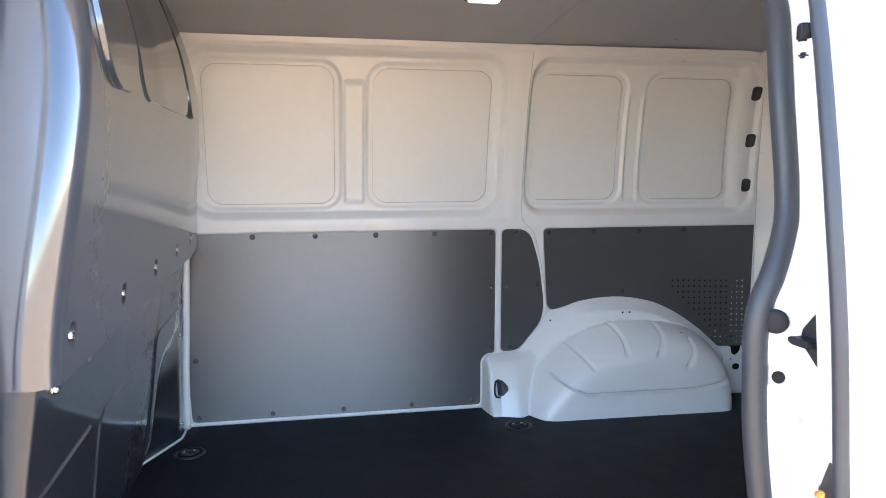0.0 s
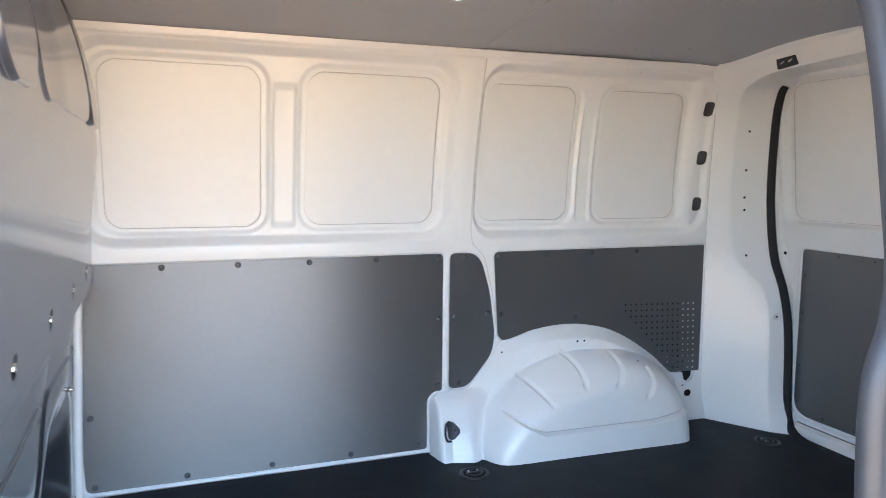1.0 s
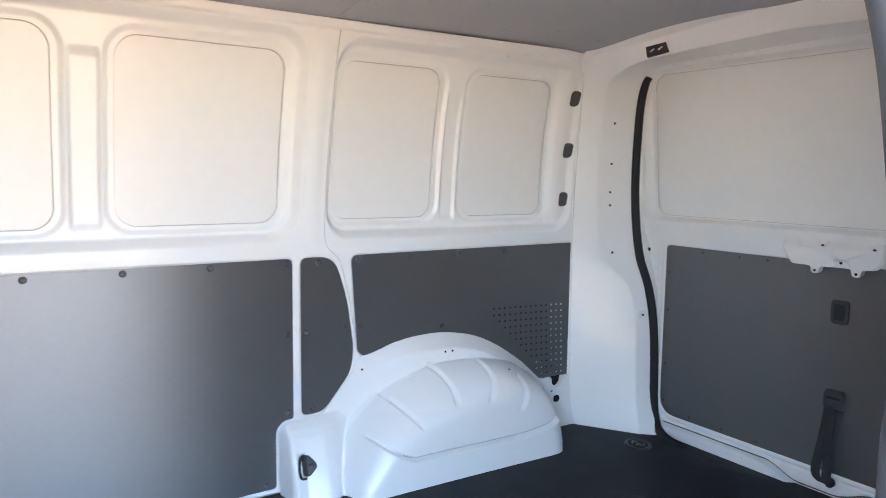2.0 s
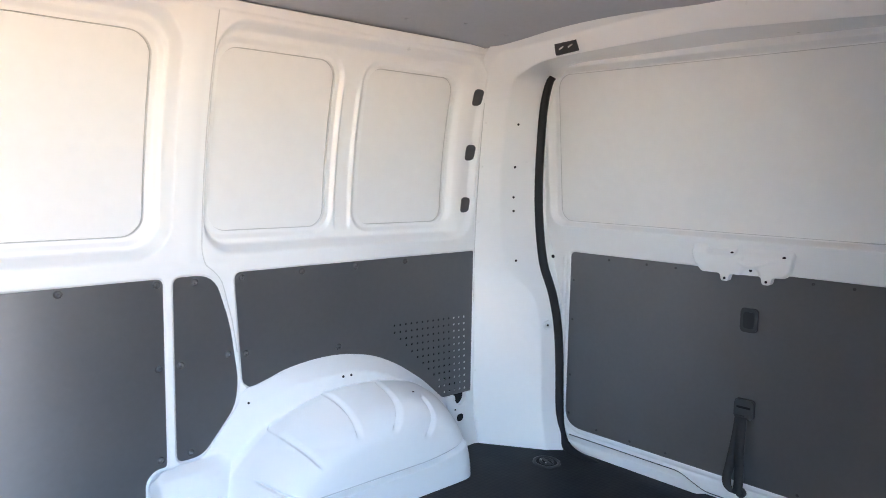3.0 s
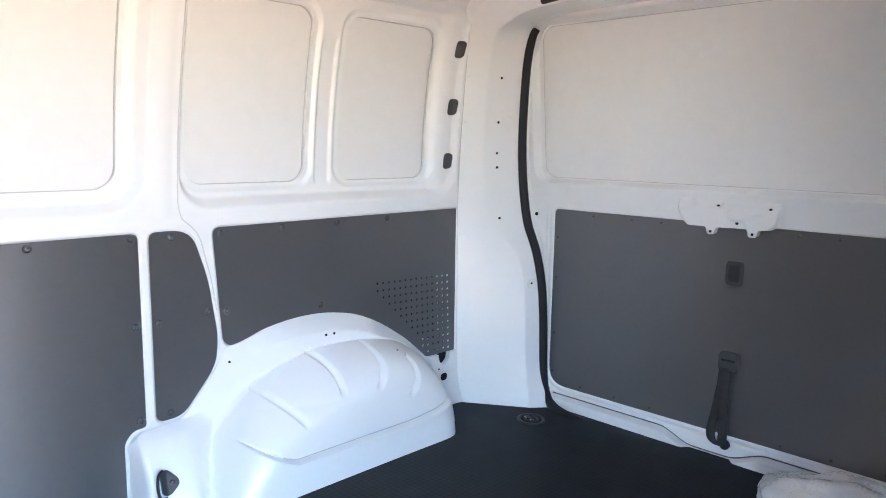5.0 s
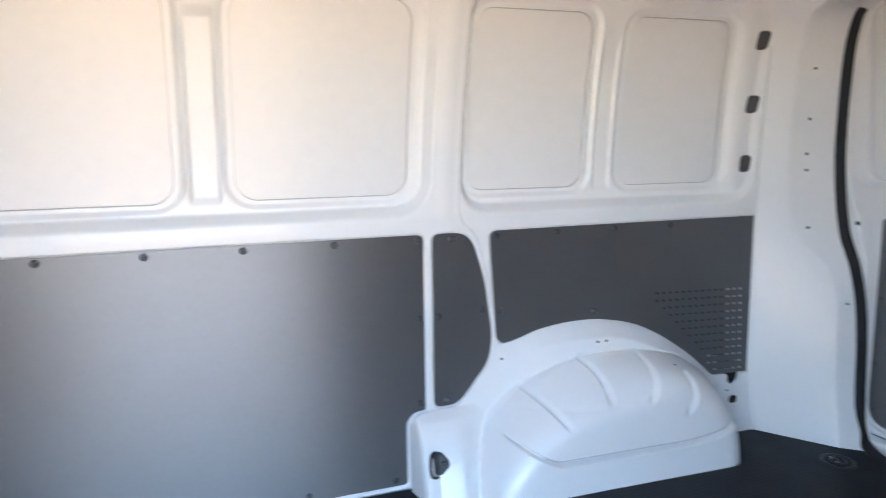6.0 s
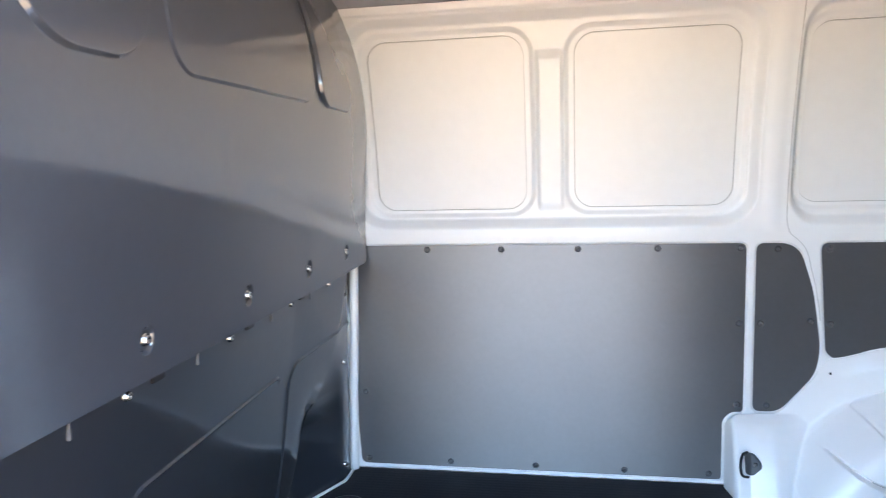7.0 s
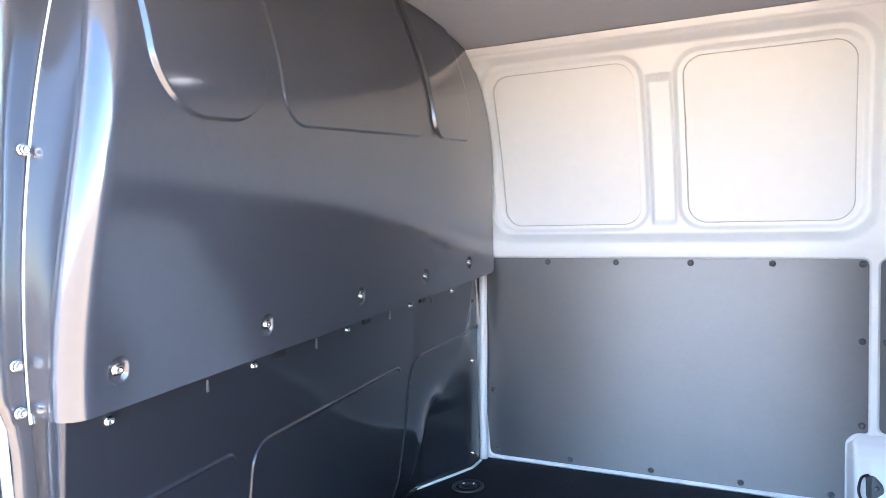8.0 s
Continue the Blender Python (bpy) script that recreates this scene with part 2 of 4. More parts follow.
def tube(name, path, radius, mat, parent=None, label="", sides=14, closed=False, squash=1.0):
    """A round bar or hose along a smooth path."""
    pts = [Vector(p) for p in path]
    if len(pts) > 2:
        fine = []
        n = len(pts)
        for i in range(n if closed else n - 1):
            g = (lambda k: pts[k % n]) if closed else (lambda k: pts[max(0, min(n - 1, k))])
            p0, p1, p2, p3 = g(i - 1), g(i), g(i + 1), g(i + 2)
            for j in range(6):
                t = j / 6
                fine.append(0.5 * (2 * p1 + (p2 - p0) * t + (2 * p0 - 5 * p1 + 4 * p2 - p3) * t * t + (3 * p1 - p0 - 3 * p2 + p3) * t ** 3))
        pts = fine if closed else fine + [pts[-1]]
    bm = bmesh.new()
    rings, ref = [], None
    n = len(pts)
    for i, p in enumerate(pts):
        d = ((pts[(i + 1) % n] if closed or i + 1 < n else p) - (pts[i - 1] if closed or i else p)).normalized()
        ref = (d.orthogonal() if ref is None else ref - d * ref.dot(d)).normalized()
        side = d.cross(ref)
        rings.append([bm.verts.new(p + (ref * math.cos(a) + side * math.sin(a) * squash) * radius)
                      for a in (2 * math.pi * k / sides for k in range(sides))])
    for i in range(n if closed else n - 1):
        a, b = rings[i], rings[(i + 1) % n]
        for k in range(sides):
            bm.faces.new((a[k], a[(k + 1) % sides], b[(k + 1) % sides], b[k]))
    if not closed:
        bm.faces.new(rings[0][::-1])
        bm.faces.new(rings[-1])
    return part(name, bm, mat, parent, label)


def block(name, lo, hi, mat, parent=None, label="", bevel=0.004):
    bm = bmesh.new()
    bmesh.ops.create_cube(bm, size=1)
    for v in bm.verts:
        v.co = Vector([(lo[k] + hi[k]) / 2 + v.co[k] * (hi[k] - lo[k]) for k in range(3)])
    if bevel:
        bmesh.ops.bevel(bm, geom=bm.edges[:], offset=bevel, segments=2, affect="EDGES")
    return part(name, bm, mat, parent, label, smooth=False)


def prism(name, loop, place, depth, mat, parent=None, label="", bevel=0.0):
    """A flat piece cut to a loop; place(u, v, d) puts it into the world, d into the wall."""
    bm = bmesh.new()
    lo = [bm.verts.new(place(u, v, depth)) for u, v in loop]
    hi = [bm.verts.new(place(u, v, 0)) for u, v in loop]
    bm.faces.new(lo[::-1])
    top = bm.faces.new(hi)
    for i in range(len(loop)):
        bm.faces.new((lo[i], lo[(i + 1) % len(loop)], hi[(i + 1) % len(loop)], hi[i]))
    if bevel:
        bmesh.ops.bevel(bm, geom=list(top.edges), offset=bevel, segments=2, affect="EDGES")
    bmesh.ops.recalc_face_normals(bm, faces=bm.faces[:])
    return part(name, bm, mat, parent, label, smooth=False)


def lathe(name, profile, mat, at, axis, parent=None, label="", sides=16):
    """A turned piece: profile of (radius, height) along the axis."""
    bm = bmesh.new()
    turn = Vector((0, 0, 1)).rotation_difference(Vector(axis)).to_matrix().to_4x4()
    m = Matrix.Translation(at) @ turn
    rings = []
    for r, hgt in profile:
        rings.append([bm.verts.new(m @ Vector((r * math.cos(a), r * math.sin(a), hgt))) for a in (2 * math.pi * k / sides for k in range(sides))])
    for a, b in zip(rings[:-1], rings[1:]):
        for k in range(sides):
            bm.faces.new((a[k], a[(k + 1) % sides], b[(k + 1) % sides], b[k]))
    bm.faces.new(rings[-1])
    return part(name, bm, mat, parent, label)


def thing(name, label, category, at=(0, 0, 0), group="", kind=""):
    ob = new(name)
    ob.empty_display_size = 0.05
    ob.location = at
    scene_update.append(ob)
    return tagged(ob, label, category, group, kind)


scene_update = []


def adopt(child, parent):
    """Puts a part built in world places under an Empty that stands elsewhere."""
    child.parent = parent
    child.matrix_parent_inverse = Matrix.Translation(parent.location).inverted()
    return child


# ---- the cargo side wall opposite the sliding door ----
def wall_y(x, z):
    taper = 0.034 * np.maximum(0, x - 1.25) ** 1.5
    return 1.706 - taper - 0.256 * np.maximum(0, z - 0.65) ** 2


WINDOWS = [(0.138, 0.583, 0.795, 1.275, 0.055, 0.0), (0.718, 1.150, 0.797, 1.272, 0.055, 0.0),
           (1.315, 1.668, 0.802, 1.266, 0.050, 0.030), (1.785, 2.128, 0.802, 1.262, 0.045, 0.055)]


def lean_x(x, z):
    """The rear posts lean forward towards the roof."""
    return x + (z - 0.80) * 0.075 * np.clip((x - 1.28) / 0.85, 0, 1)


PANEL_A = rounded([(0.030, 0.694), (1.181, 0.694), (1.181, 0.215), (1.150, 0.215), (1.126, 0.190), (1.126, 0.012), (0.060, 0.012)],
                  [0.02, 0.018, 0.01, 0.02, 0.02, 0.012, 0.02])
PANEL_B = rounded([(1.207, 0.694), (1.314, 0.694), (1.356, 0.560), (1.378, 0.400), (1.367, 0.330), (1.276, 0.219), (1.207, 0.219)],
                  [0.022, 0.05, 0.04, 0.04, 0.03, 0.03, 0.02])
PANEL_C = rounded([(1.371, 0.694), (2.250, 0.697), (2.252, 0.200), (2.117, 0.200), (2.023, 0.286), (1.921, 0.354), (1.822, 0.399), (1.702, 0.421),
                   (1.598, 0.419), (1.497, 0.402), (1.424, 0.369), (1.391, 0.388)], [0.022, 0.004, 0.004, 0.02, 0.05, 0.05, 0.05, 0.05, 0.05, 0.05, 0.03, 0.03])


def wall_press(x, z):
    """How far the pressings lie behind the wall's face."""
    u = lean_x(x, z)
    wide = 0.026 + 0.012 * step01((0.83 - z) / 0.09)
    d = 0.034 * ramp(rbox(x, z, 0.070, 1.208, 0.738, 1.330, 0.10), wide)
    d = d + 0.034 * ramp(rbox(u, z, 1.281, 2.238, 0.738, 1.326, 0.085), wide) * (1 - 0.6 * step01((u - 2.13) / 0.05))
    for u0, u1, z0, z1, r, _ in WINDOWS:
        d = d + 0.008 * ramp(rbox(u if u0 > 1.25 else x, z, u0 - 0.030, u1 + 0.030, z0 - 0.024, z1 + 0.024, r + 0.022), 0.018)
    d = d + 0.010 * ramp(rbox(x, z, 0.611, 0.692, 0.60, 1.60, 0.012), 0.014) * step01((1.238 - z) / 0.030) * step01((z - 0.785) / 0.03)
    d = d + 0.008 * ramp(rbox(u, z, 1.695, 1.759, 0.60, 1.60, 0.012), 0.013) * step01((1.215 - z) / 0.042) * step01((z - 0.785) / 0.03)
    d = d - 0.003 * ramp(rbox(x, z, 1.210, 1.272, 0.72, 1.60, 0.03), 0.026)
    d = d - 0.006 * step01((z - 1.331) / 0.008)
    d = d - 0.0015 * np.exp(-((z - 0.722) / 0.012) ** 2)
    low = z < 0.76
    p = np.full(np.shape(d), 9.0)
    if np.any(low):
        for panel in (PANEL_A, PANEL_B, PANEL_C):
            p = np.where(low, np.minimum(p, polydist(x, np.where(low, z, 9.0), panel)), p)
    return d + 0.007 * ramp(p - 0.007, 0.009) + 0.016 * ramp(p + 0.006, 0.012)


def wall_surface(x, z):
    return x, wall_y(x, z) + wall_press(x, z), z


def offsets(u0, u1, v0, v1, r, steps, lean=False, gap=0.010):
    out = []
    for o in steps:
        for u, v in rloop(u0 - o, u1 + o, v0 - o, v1 + o, r + o, gap):
            out.append((u - ((v - 0.80) * 0.075 * min(1, max(0, (u - 1.28) / 0.85)) if lean else 0), v))
    return out


extra = []
extra += offsets(0.070, 1.208, 0.738, 1.330, 0.10, (0.003, 0, -0.003, -0.006, -0.009, -0.013, -0.017, -0.021, -0.025, -0.029, -0.033, -0.038, -0.042), False, 0.006)
extra += offsets(1.281, 2.238, 0.738, 1.326, 0.085, (0.003, 0, -0.003, -0.006, -0.009, -0.013, -0.017, -0.021, -0.025, -0.029, -0.033, -0.038, -0.042), True, 0.006)
extra += offsets(0.613, 0.690, 0.78, 1.24, 0.004, (0.002, 0, -0.003, -0.006, -0.010), False, 0.008)
extra += offsets(1.697, 1.757, 0.78, 1.22, 0.004, (0.002, 0, -0.003, -0.006, -0.010), True, 0.008)
extra += [(x, z) for x in np.arange(1.685, 1.772, 0.0045) for z in np.arange(0.775, 1.25, 0.006)]
extra += [(x, z) for x in np.arange(0.606, 0.700, 0.0045) for z in np.arange(0.775, 1.25, 0.006)]
extra += [(x, z) for x in (0.625, 0.638, 0.652, 0.665, 0.678) for z in np.arange(1.19, 1.245, 0.006)]
window_loops = []
for u0, u1, z0, z1, r, _ in WINDOWS:
    rear = u0 > 1.25
    extra += offsets(u0 - 0.030, u1 + 0.030, z0 - 0.024, z1 + 0.024, r + 0.022, (0.002, 0, -0.002, -0.004, -0.006, -0.009, -0.012, -0.014, -0.016, -0.018, -0.021), rear, 0.006)
    window_loops.append(offsets(u0, u1, z0, z1, r, (0,), rear, 0.007))
for z in (1.328, 1.3315, 1.335, 1.3385, 1.342, 0.700, 0.706, 0.712, 0.717, 0.722, 0.727, 0.732, 0.738):
    extra += [(x, z) for x in np.arange(0.05, 2.24, 0.008)]
for x in (1.215, 1.219, 1.222, 1.226, 1.231, 1.242, 1.256, 1.261, 1.265, 1.268, 1.271):
    extra += [(x, z) for z in np.arange(0.71, 1.34, 0.012)]
for panel in (PANEL_A, PANEL_B, PANEL_C):
    for k in (1.0,):
        extra += dense(panel, 0.008)
    pts = np.array(dense(panel, 0.008))
    for o in (0.004, 0.007, 0.012, 0.018):
        nrm = np.roll(pts, -1, 0) - np.roll(pts, 1, 0)
        nrm = np.stack([nrm[:, 1], -nrm[:, 0]], 1)
        nrm /= np.linalg.norm(nrm, axis=1)[:, None] + 1e-9
        for sgn in (1, -1):
            q = pts + nrm * o * sgn
            extra += [tuple(v) for v in q]
SLOTS = [(2.181, 1.209), (2.194, 1.032), (2.203, 0.857)]
slot_loops = [rloop(x - 0.017, x + 0.017, z - 0.026, z + 0.026, 0.012, 0.005) for x, z in SLOTS]
cavity = [dense([(1.44, 0.42), (1.43, 0.64), (2.19, 0.64), (2.19, 0.235), (2.13, 0.235), (2.05, 0.305), (1.95, 0.375), (1.84, 0.425), (1.70, 0.448), (1.60, 0.446), (1.51, 0.432)], 0.02), rloop(2.170, 2.242, 0.07, 0.205, 0.01)]
outline = dense([(-0.12, 0.0), (2.31, 0.0), (2.30, 0.20), (2.262, 0.34), (2.256, 0.70), (2.236, 0.95), (2.217, 1.20), (2.210, 1.27), (2.192, 1.335), (2.16, 1.358), (-0.12, 1.356)], 0.02)
wall_left = tagged(sheet("wall_left", wall_surface, outline, WHITE, holes=window_loops + slot_loops + cavity, extra=extra, grid=0.03, back=0.003),
                   "white painted pressed-steel cargo side wall with window recesses", "wall", kind="structure")
for (u0, u1, z0, z1, r, _) in WINDOWS:
    rear = u0 > 1.25
    loop = offsets(u0 - 0.02, u1 + 0.02, z0 - 0.015, z1 + 0.015, r + 0.01, (0,), rear, 0.012)
    skin = sheet("outer_skin", lambda x, z: (x, wall_y(x, z) + 0.053, z), loop, SKIN, wall_left,
          "smooth white outer skin seen through the window recess", grid=0.05)
    bead = offsets(u0 + 0.0006, u1 - 0.0006, z0 + 0.0006, z1 - 0.0006, r, (0,), rear, 0.012)
    tube("bonding_bead", [(x, float(wall_y(np.float64(x), np.float64(z))) + 0.0495, z) for x, z in bead], 0.0013, BEAD, skin, "thin dark bonding bead between frame and outer skin", sides=6, closed=True)
for x, z in SLOTS:
    loop = rloop(x - 0.0175, x + 0.0175, z - 0.0265, z + 0.0265, 0.0125, 0.006)
    face = [wall_surface(np.float64(u), np.float64(v)) for u, v in loop]
    pocket = [[Vector((float(a), float(b) + k, float(c))) for a, b, c in face] for k in (0.0015, 0.012, 0.045)]
    bm = bmesh.new()
    rings = [[bm.verts.new(p) for p in row] for row in pocket]
    for a, b in zip(rings[:-1], rings[1:]):
        for k in range(len(a)):
            bm.faces.new((a[k], a[(k + 1) % len(a)], b[(k + 1) % len(a)], b[k]))
    bm.faces.new(rings[-1])
    # Pocket walls carry the slot's shade as a dark colour.
    part("slot_pocket", bm, SHADED, wall_left, "pocket behind the slot with its shade put into the colour")
# Near-black sheets added behind the openings, painting the shade of the hollow wall.
prism("board_shade_sheet", [(1.45, 0.43), (2.185, 0.245), (2.185, 0.63), (1.45, 0.63)], lambda u, v, k: Vector((u, float(wall_y(np.float64(u), np.float64(v))) + 0.030 + k, v)), 0.002, DARKHOLE, wall_left, "near-black sheet painting the shade behind the perforated board")
prism("arch_shade_sheet", [(2.16, 0.06), (2.25, 0.06), (2.25, 0.24), (2.16, 0.24)], lambda u, v, k: Vector((u, 1.690 + k, v)), 0.002, DARKHOLE, wall_left, "near-black sheet painting the shade behind the strip")


tube("panel_seam", [(1.2795, float(wall_y(np.float64(1.2795), np.float64(z))) - 0.0002, z) for z in np.linspace(0.78, 1.336, 12)], 0.0014, BEAD, wall_left, "thin dark seam between two wall pressings", sides=6)
tube("panel_seam", [(x, float(wall_surface(np.float64(x), np.float64(z))[1]) - 0.0003, z) for x, z in ((1.2795, 0.79), (1.281, 0.755), (1.290, 0.722), (1.312, 0.702), (1.334, 0.672), (1.350, 0.610), (1.362, 0.560), (1.374, 0.480))], 0.0011, BEAD, wall_left, "thin dark seam between two wall pressings", sides=6)

# dark lining boards with their screws
def on_wall(x, z, d=0.0):
    return Vector((x, float(wall_y(np.float64(x), np.float64(z))) + d, z))


def lining(loop, label, holes=()):
    ob = sheet("lining_board", lambda x, z: (x, wall_y(x, z) + 0.003, z), dense(loop, 0.015), LAMINATE, None, label, holes=holes, grid=0.05, back=0.0025)
    return tagged(ob, category="panel", group="cargo lining boards")


def screw(parent, x, z):
    p = on_wall(x, z, 0.003)
    return lathe("screw", [(0.0096, 0), (0.0096, 0.0012), (0.0086, 0.0032), (0.0052, 0.0050), (0.0028, 0.0054), (0.0024, 0.0040)], SCREW, p, (0, -1, 0.02), parent, sides=12)


board = lining(PANEL_A, "large dark grey satin lining board screwed to the side wall")
for x, z in [(0.288 + 0.2195 * i, 0.681) for i in range(5)] + [(1.166, 0.470), (1.166, 0.236), (0.063, 0.457), (0.080, 0.241)] + [(0.084 + 0.258 * i, 0.028) for i in range(4)] + [(1.093, 0.028), (0.070, 0.681)]:
    screw(board, x, z)
board = lining(PANEL_B, "narrow dark grey lining board beside the wheel arch")
for x, z in [(1.262, 0.678), (1.222, 0.470), (1.350, 0.478), (1.243, 0.236)]:
    screw(board, x, z)
lattice = []
for row in range(12):
    for col in range(int(round(max(0, row - 0.6) * 0.9)), 14):
        x, z = 1.9115 + 0.0232 * col + 0.0010 * row, 0.478 - 0.0232 * row - 0.0006 * col
        if polydist(np.float64(x), np.float64(z), PANEL_C) < -0.008:
            lattice.append([(x + 0.0043 * math.cos(a), z + 0.0043 * math.sin(a)) for a in (math.pi * k / 4 for k in range(8))])
board = lining(PANEL_C, "dark grey lining board cut round the arch, one corner perforated", holes=lattice)
for x, z in [(1.392, 0.678), (1.575, 0.680), (1.760, 0.681), (1.95, 0.682), (1.401, 0.471), (1.700, 0.443)]:
    screw(board, x, z)


prism("backing_strip", [(2.2025, 0.205), (2.236, 0.205), (2.232, 0.50), (2.2025, 0.50)], lambda u, v, k: Vector((u, float(wall_y(np.float64(u), np.float64(v))) + 0.0042 + k, v)), 0.002, WHITE, wall_left)

# ---- wheel arch ----
RIBS = (((1.452, 0.252), (1.486, 0.218), (1.520, 0.172)), ((1.615, 0.326), (1.643, 0.283), (1.640, 0.226)),
        ((1.796, 0.324), (1.792, 0.278), (1.756, 0.224)), ((1.908, 0.272), (1.908, 0.226), (1.874, 0.178)))


def arch_r(x, z):
    """1 along the foot line of the dome, less inside it; its front falls off more slowly than its rear."""
    e = np.where(x < 1.685, 1.7, 2.6)
    return ((np.abs(x - 1.685) / np.where(x < 1.685, 0.415, 0.435)) ** e + (z / 0.333) ** e) ** (1 / e)


def fold_z(x):
    """Height of the crease over the skirt."""
    return 0.089 + 0.070 * np.clip((1.49 - x) / 0.13, 0, 1.2) ** 1.3 + 0.014 * np.clip((x - 1.85) / 0.15, 0, 1.3) ** 2


def groove(x, z, bend):
    """Depth of a pressed groove along a bent line: a steep front side, a long rear side, running out at its lower end."""
    (x0, z0), (x1, z1), (x2, z2) = bend
    best, side, along = np.full(np.shape(x), 9.0), np.zeros(np.shape(x)), np.zeros(np.shape(x))
    for k in range(10):
        ends = []
        for t in (k / 10, (k + 1) / 10):
            w = ((1 - t) * (1 - 2 * t), 4 * t * (1 - t), t * (2 * t - 1))
            ends.append((w[0] * x0 + w[1] * x1 + w[2] * x2, w[0] * z0 + w[1] * z1 + w[2] * z2))
        (ax, az), (bx, bz) = ends
        ln = math.hypot(bx - ax, bz - az)
        t = ((x - ax) * (bx - ax) + (z - az) * (bz - az)) / ln ** 2
        lo, hi = (-0.8 if k == 0 else 0.0), (2.0 if k == 9 else 1.0)
        tc = np.clip(t, lo, hi)
        d = np.hypot(x - ax - tc * (bx - ax), z - az - tc * (bz - az))
        near = d < best
        side = np.where(near, -((bx - ax) * (z - az) - (bz - az) * (x - ax)) / ln, side)
        along = np.where(near, (k + tc) / 10, along)
        best = np.where(near, d, best)
    side = -side
    cut = step01((side + 0.007) / 0.008) * (1 - step01((side - 0.003) / 0.017))
    return np.where(best < 0.05, cut, 0) * step01((1.06 - along) / 0.30) * step01((along + 0.06) / 0.08)


def dome(x, z):
    """How far the wheel arch stands out from the wall."""
    zz = np.maximum(z, 0)
    r = arch_r(x, zz)
    k = 2.4 + 2.4 * step01((x - 1.65) / 0.25) + 4.0 * np.clip(1 - zz / 0.22, 0, 1)
    body = 0.046 + 0.144 * (1 - np.clip((r - 0.50) / 0.50, 0, 1) ** k)
    rear = step01((x - 1.40) / 0.16)
    rise = np.minimum(step01((polydist(x, zz, PANEL_B) - 0.002) / 0.06), ramp(-polydist(x, zz, PANEL_C), 0.046, 0.12))
    flange = (0.006 + 0.040 * step01((x - 1.39) / 0.26)) * rise * (1 - step01((x - 2.10) / 0.045))
    lip = step01((1.004 + 0.04 * (1 - rear) - r) / (0.010 + 0.09 * (1 - rear)))
    p = flange * (1 - lip) + np.maximum(body, flange) * lip - 0.005 * rear * np.exp(-((r - 1.004) / 0.008) ** 2) * step01((0.37 - 0.9 * np.abs(x - 1.66)) / 0.10)
    # skirt under the crease
    crease = fold_z(x)
    p = p + 0.010 * step01((crease - zz) / 0.007) * step01((0.985 - r) / 0.10) - 0.017 * np.exp(-((zz - crease - 0.0035) / 0.0042) ** 2) * step01((0.96 - r) / 0.06)
    for deep, bend in zip((0.010, 0.015, 0.017, 0.017), RIBS):
        p = p - deep * groove(x, zz, bend)
    # box in front of the arch
    box = np.interp(zz, [0, 0.10, 0.150, 0.175, 0.195, 0.208, 0.215, 0.219], [0.112, 0.086, 0.067, 0.054, 0.038, 0.022, 0.010, 0.002])
    box = box + np.clip(x - 1.18, 0, 0.2) * 0.36 * np.clip(1 - zz / 0.20, 0, 1)
    box = box * step01((x - 1.124) / 0.026) * step01((1.38 - x) / 0.14)
    soft = 0.022 * step01(box / 0.05)
    return 0.5 * (p + box + np.sqrt((p - box) ** 2 + soft ** 2))


def arch_surface(x, z):
    return x, wall_y(x, z) - dome(x, z) - 0.0015, z


ARCH = rounded([(1.130, 0.0), (2.257, 0.0), (2.257, 0.197), (2.228, 0.197), (2.224, 0.172), (2.208, 0.158), (2.194, 0.158), (2.178, 0.172), (2.174, 0.197), (2.122, 0.197), (2.026, 0.283), (1.923, 0.350), (1.823, 0.395), (1.702, 0.417),
                (1.598, 0.415), (1.497, 0.398), (1.428, 0.378), (1.396, 0.376), (1.380, 0.355), (1.365, 0.324), (1.274, 0.216), (1.205, 0.216), (1.185, 0.214), (1.150, 0.212), (1.130, 0.19)],
               [0.001, 0.001, 0.001, 0.003, 0.008, 0.006, 0.006, 0.008, 0.003, 0.02, 0.04, 0.04, 0.04, 0.04, 0.04, 0.04, 0.02, 0.01, 0.01, 0.02, 0.02, 0.01, 0.01, 0.02, 0.02])
holes = [rloop(2.186, 2.216, 0.100, 0.126, 0.011, 0.005)]
for x, z, r in ((2.205, 0.066, 0.0035), (1.608, 0.351, 0.0042)):
    holes.append([(x + r * math.cos(a), z + r * math.sin(a)) for a in (math.pi * k / 4 for k in range(8))])
extra = []
for r in (0.90, 0.94, 0.965, 0.98, 0.988, 0.994, 0.998, 1.002, 1.006, 1.012, 1.02, 1.03, 1.05, 1.08):
    for a in np.linspace(0.0, math.pi, 260):
        e, half = (2.6, 0.435) if math.cos(a) > 0 else (1.7, 0.415)
        extra.append((1.685 + half * r * math.copysign(abs(math.cos(a)) ** (2 / e), math.cos(a)), 0.333 * r * abs(math.sin(a)) ** (2 / e)))
for x0 in np.arange(1.27, 2.10, 0.006):
    extra += [(x0, float(fold_z(np.float64(x0))) + o) for o in (-0.008, -0.0055, -0.003, 0.0, 0.002, 0.004, 0.006, 0.009, 0.013)]
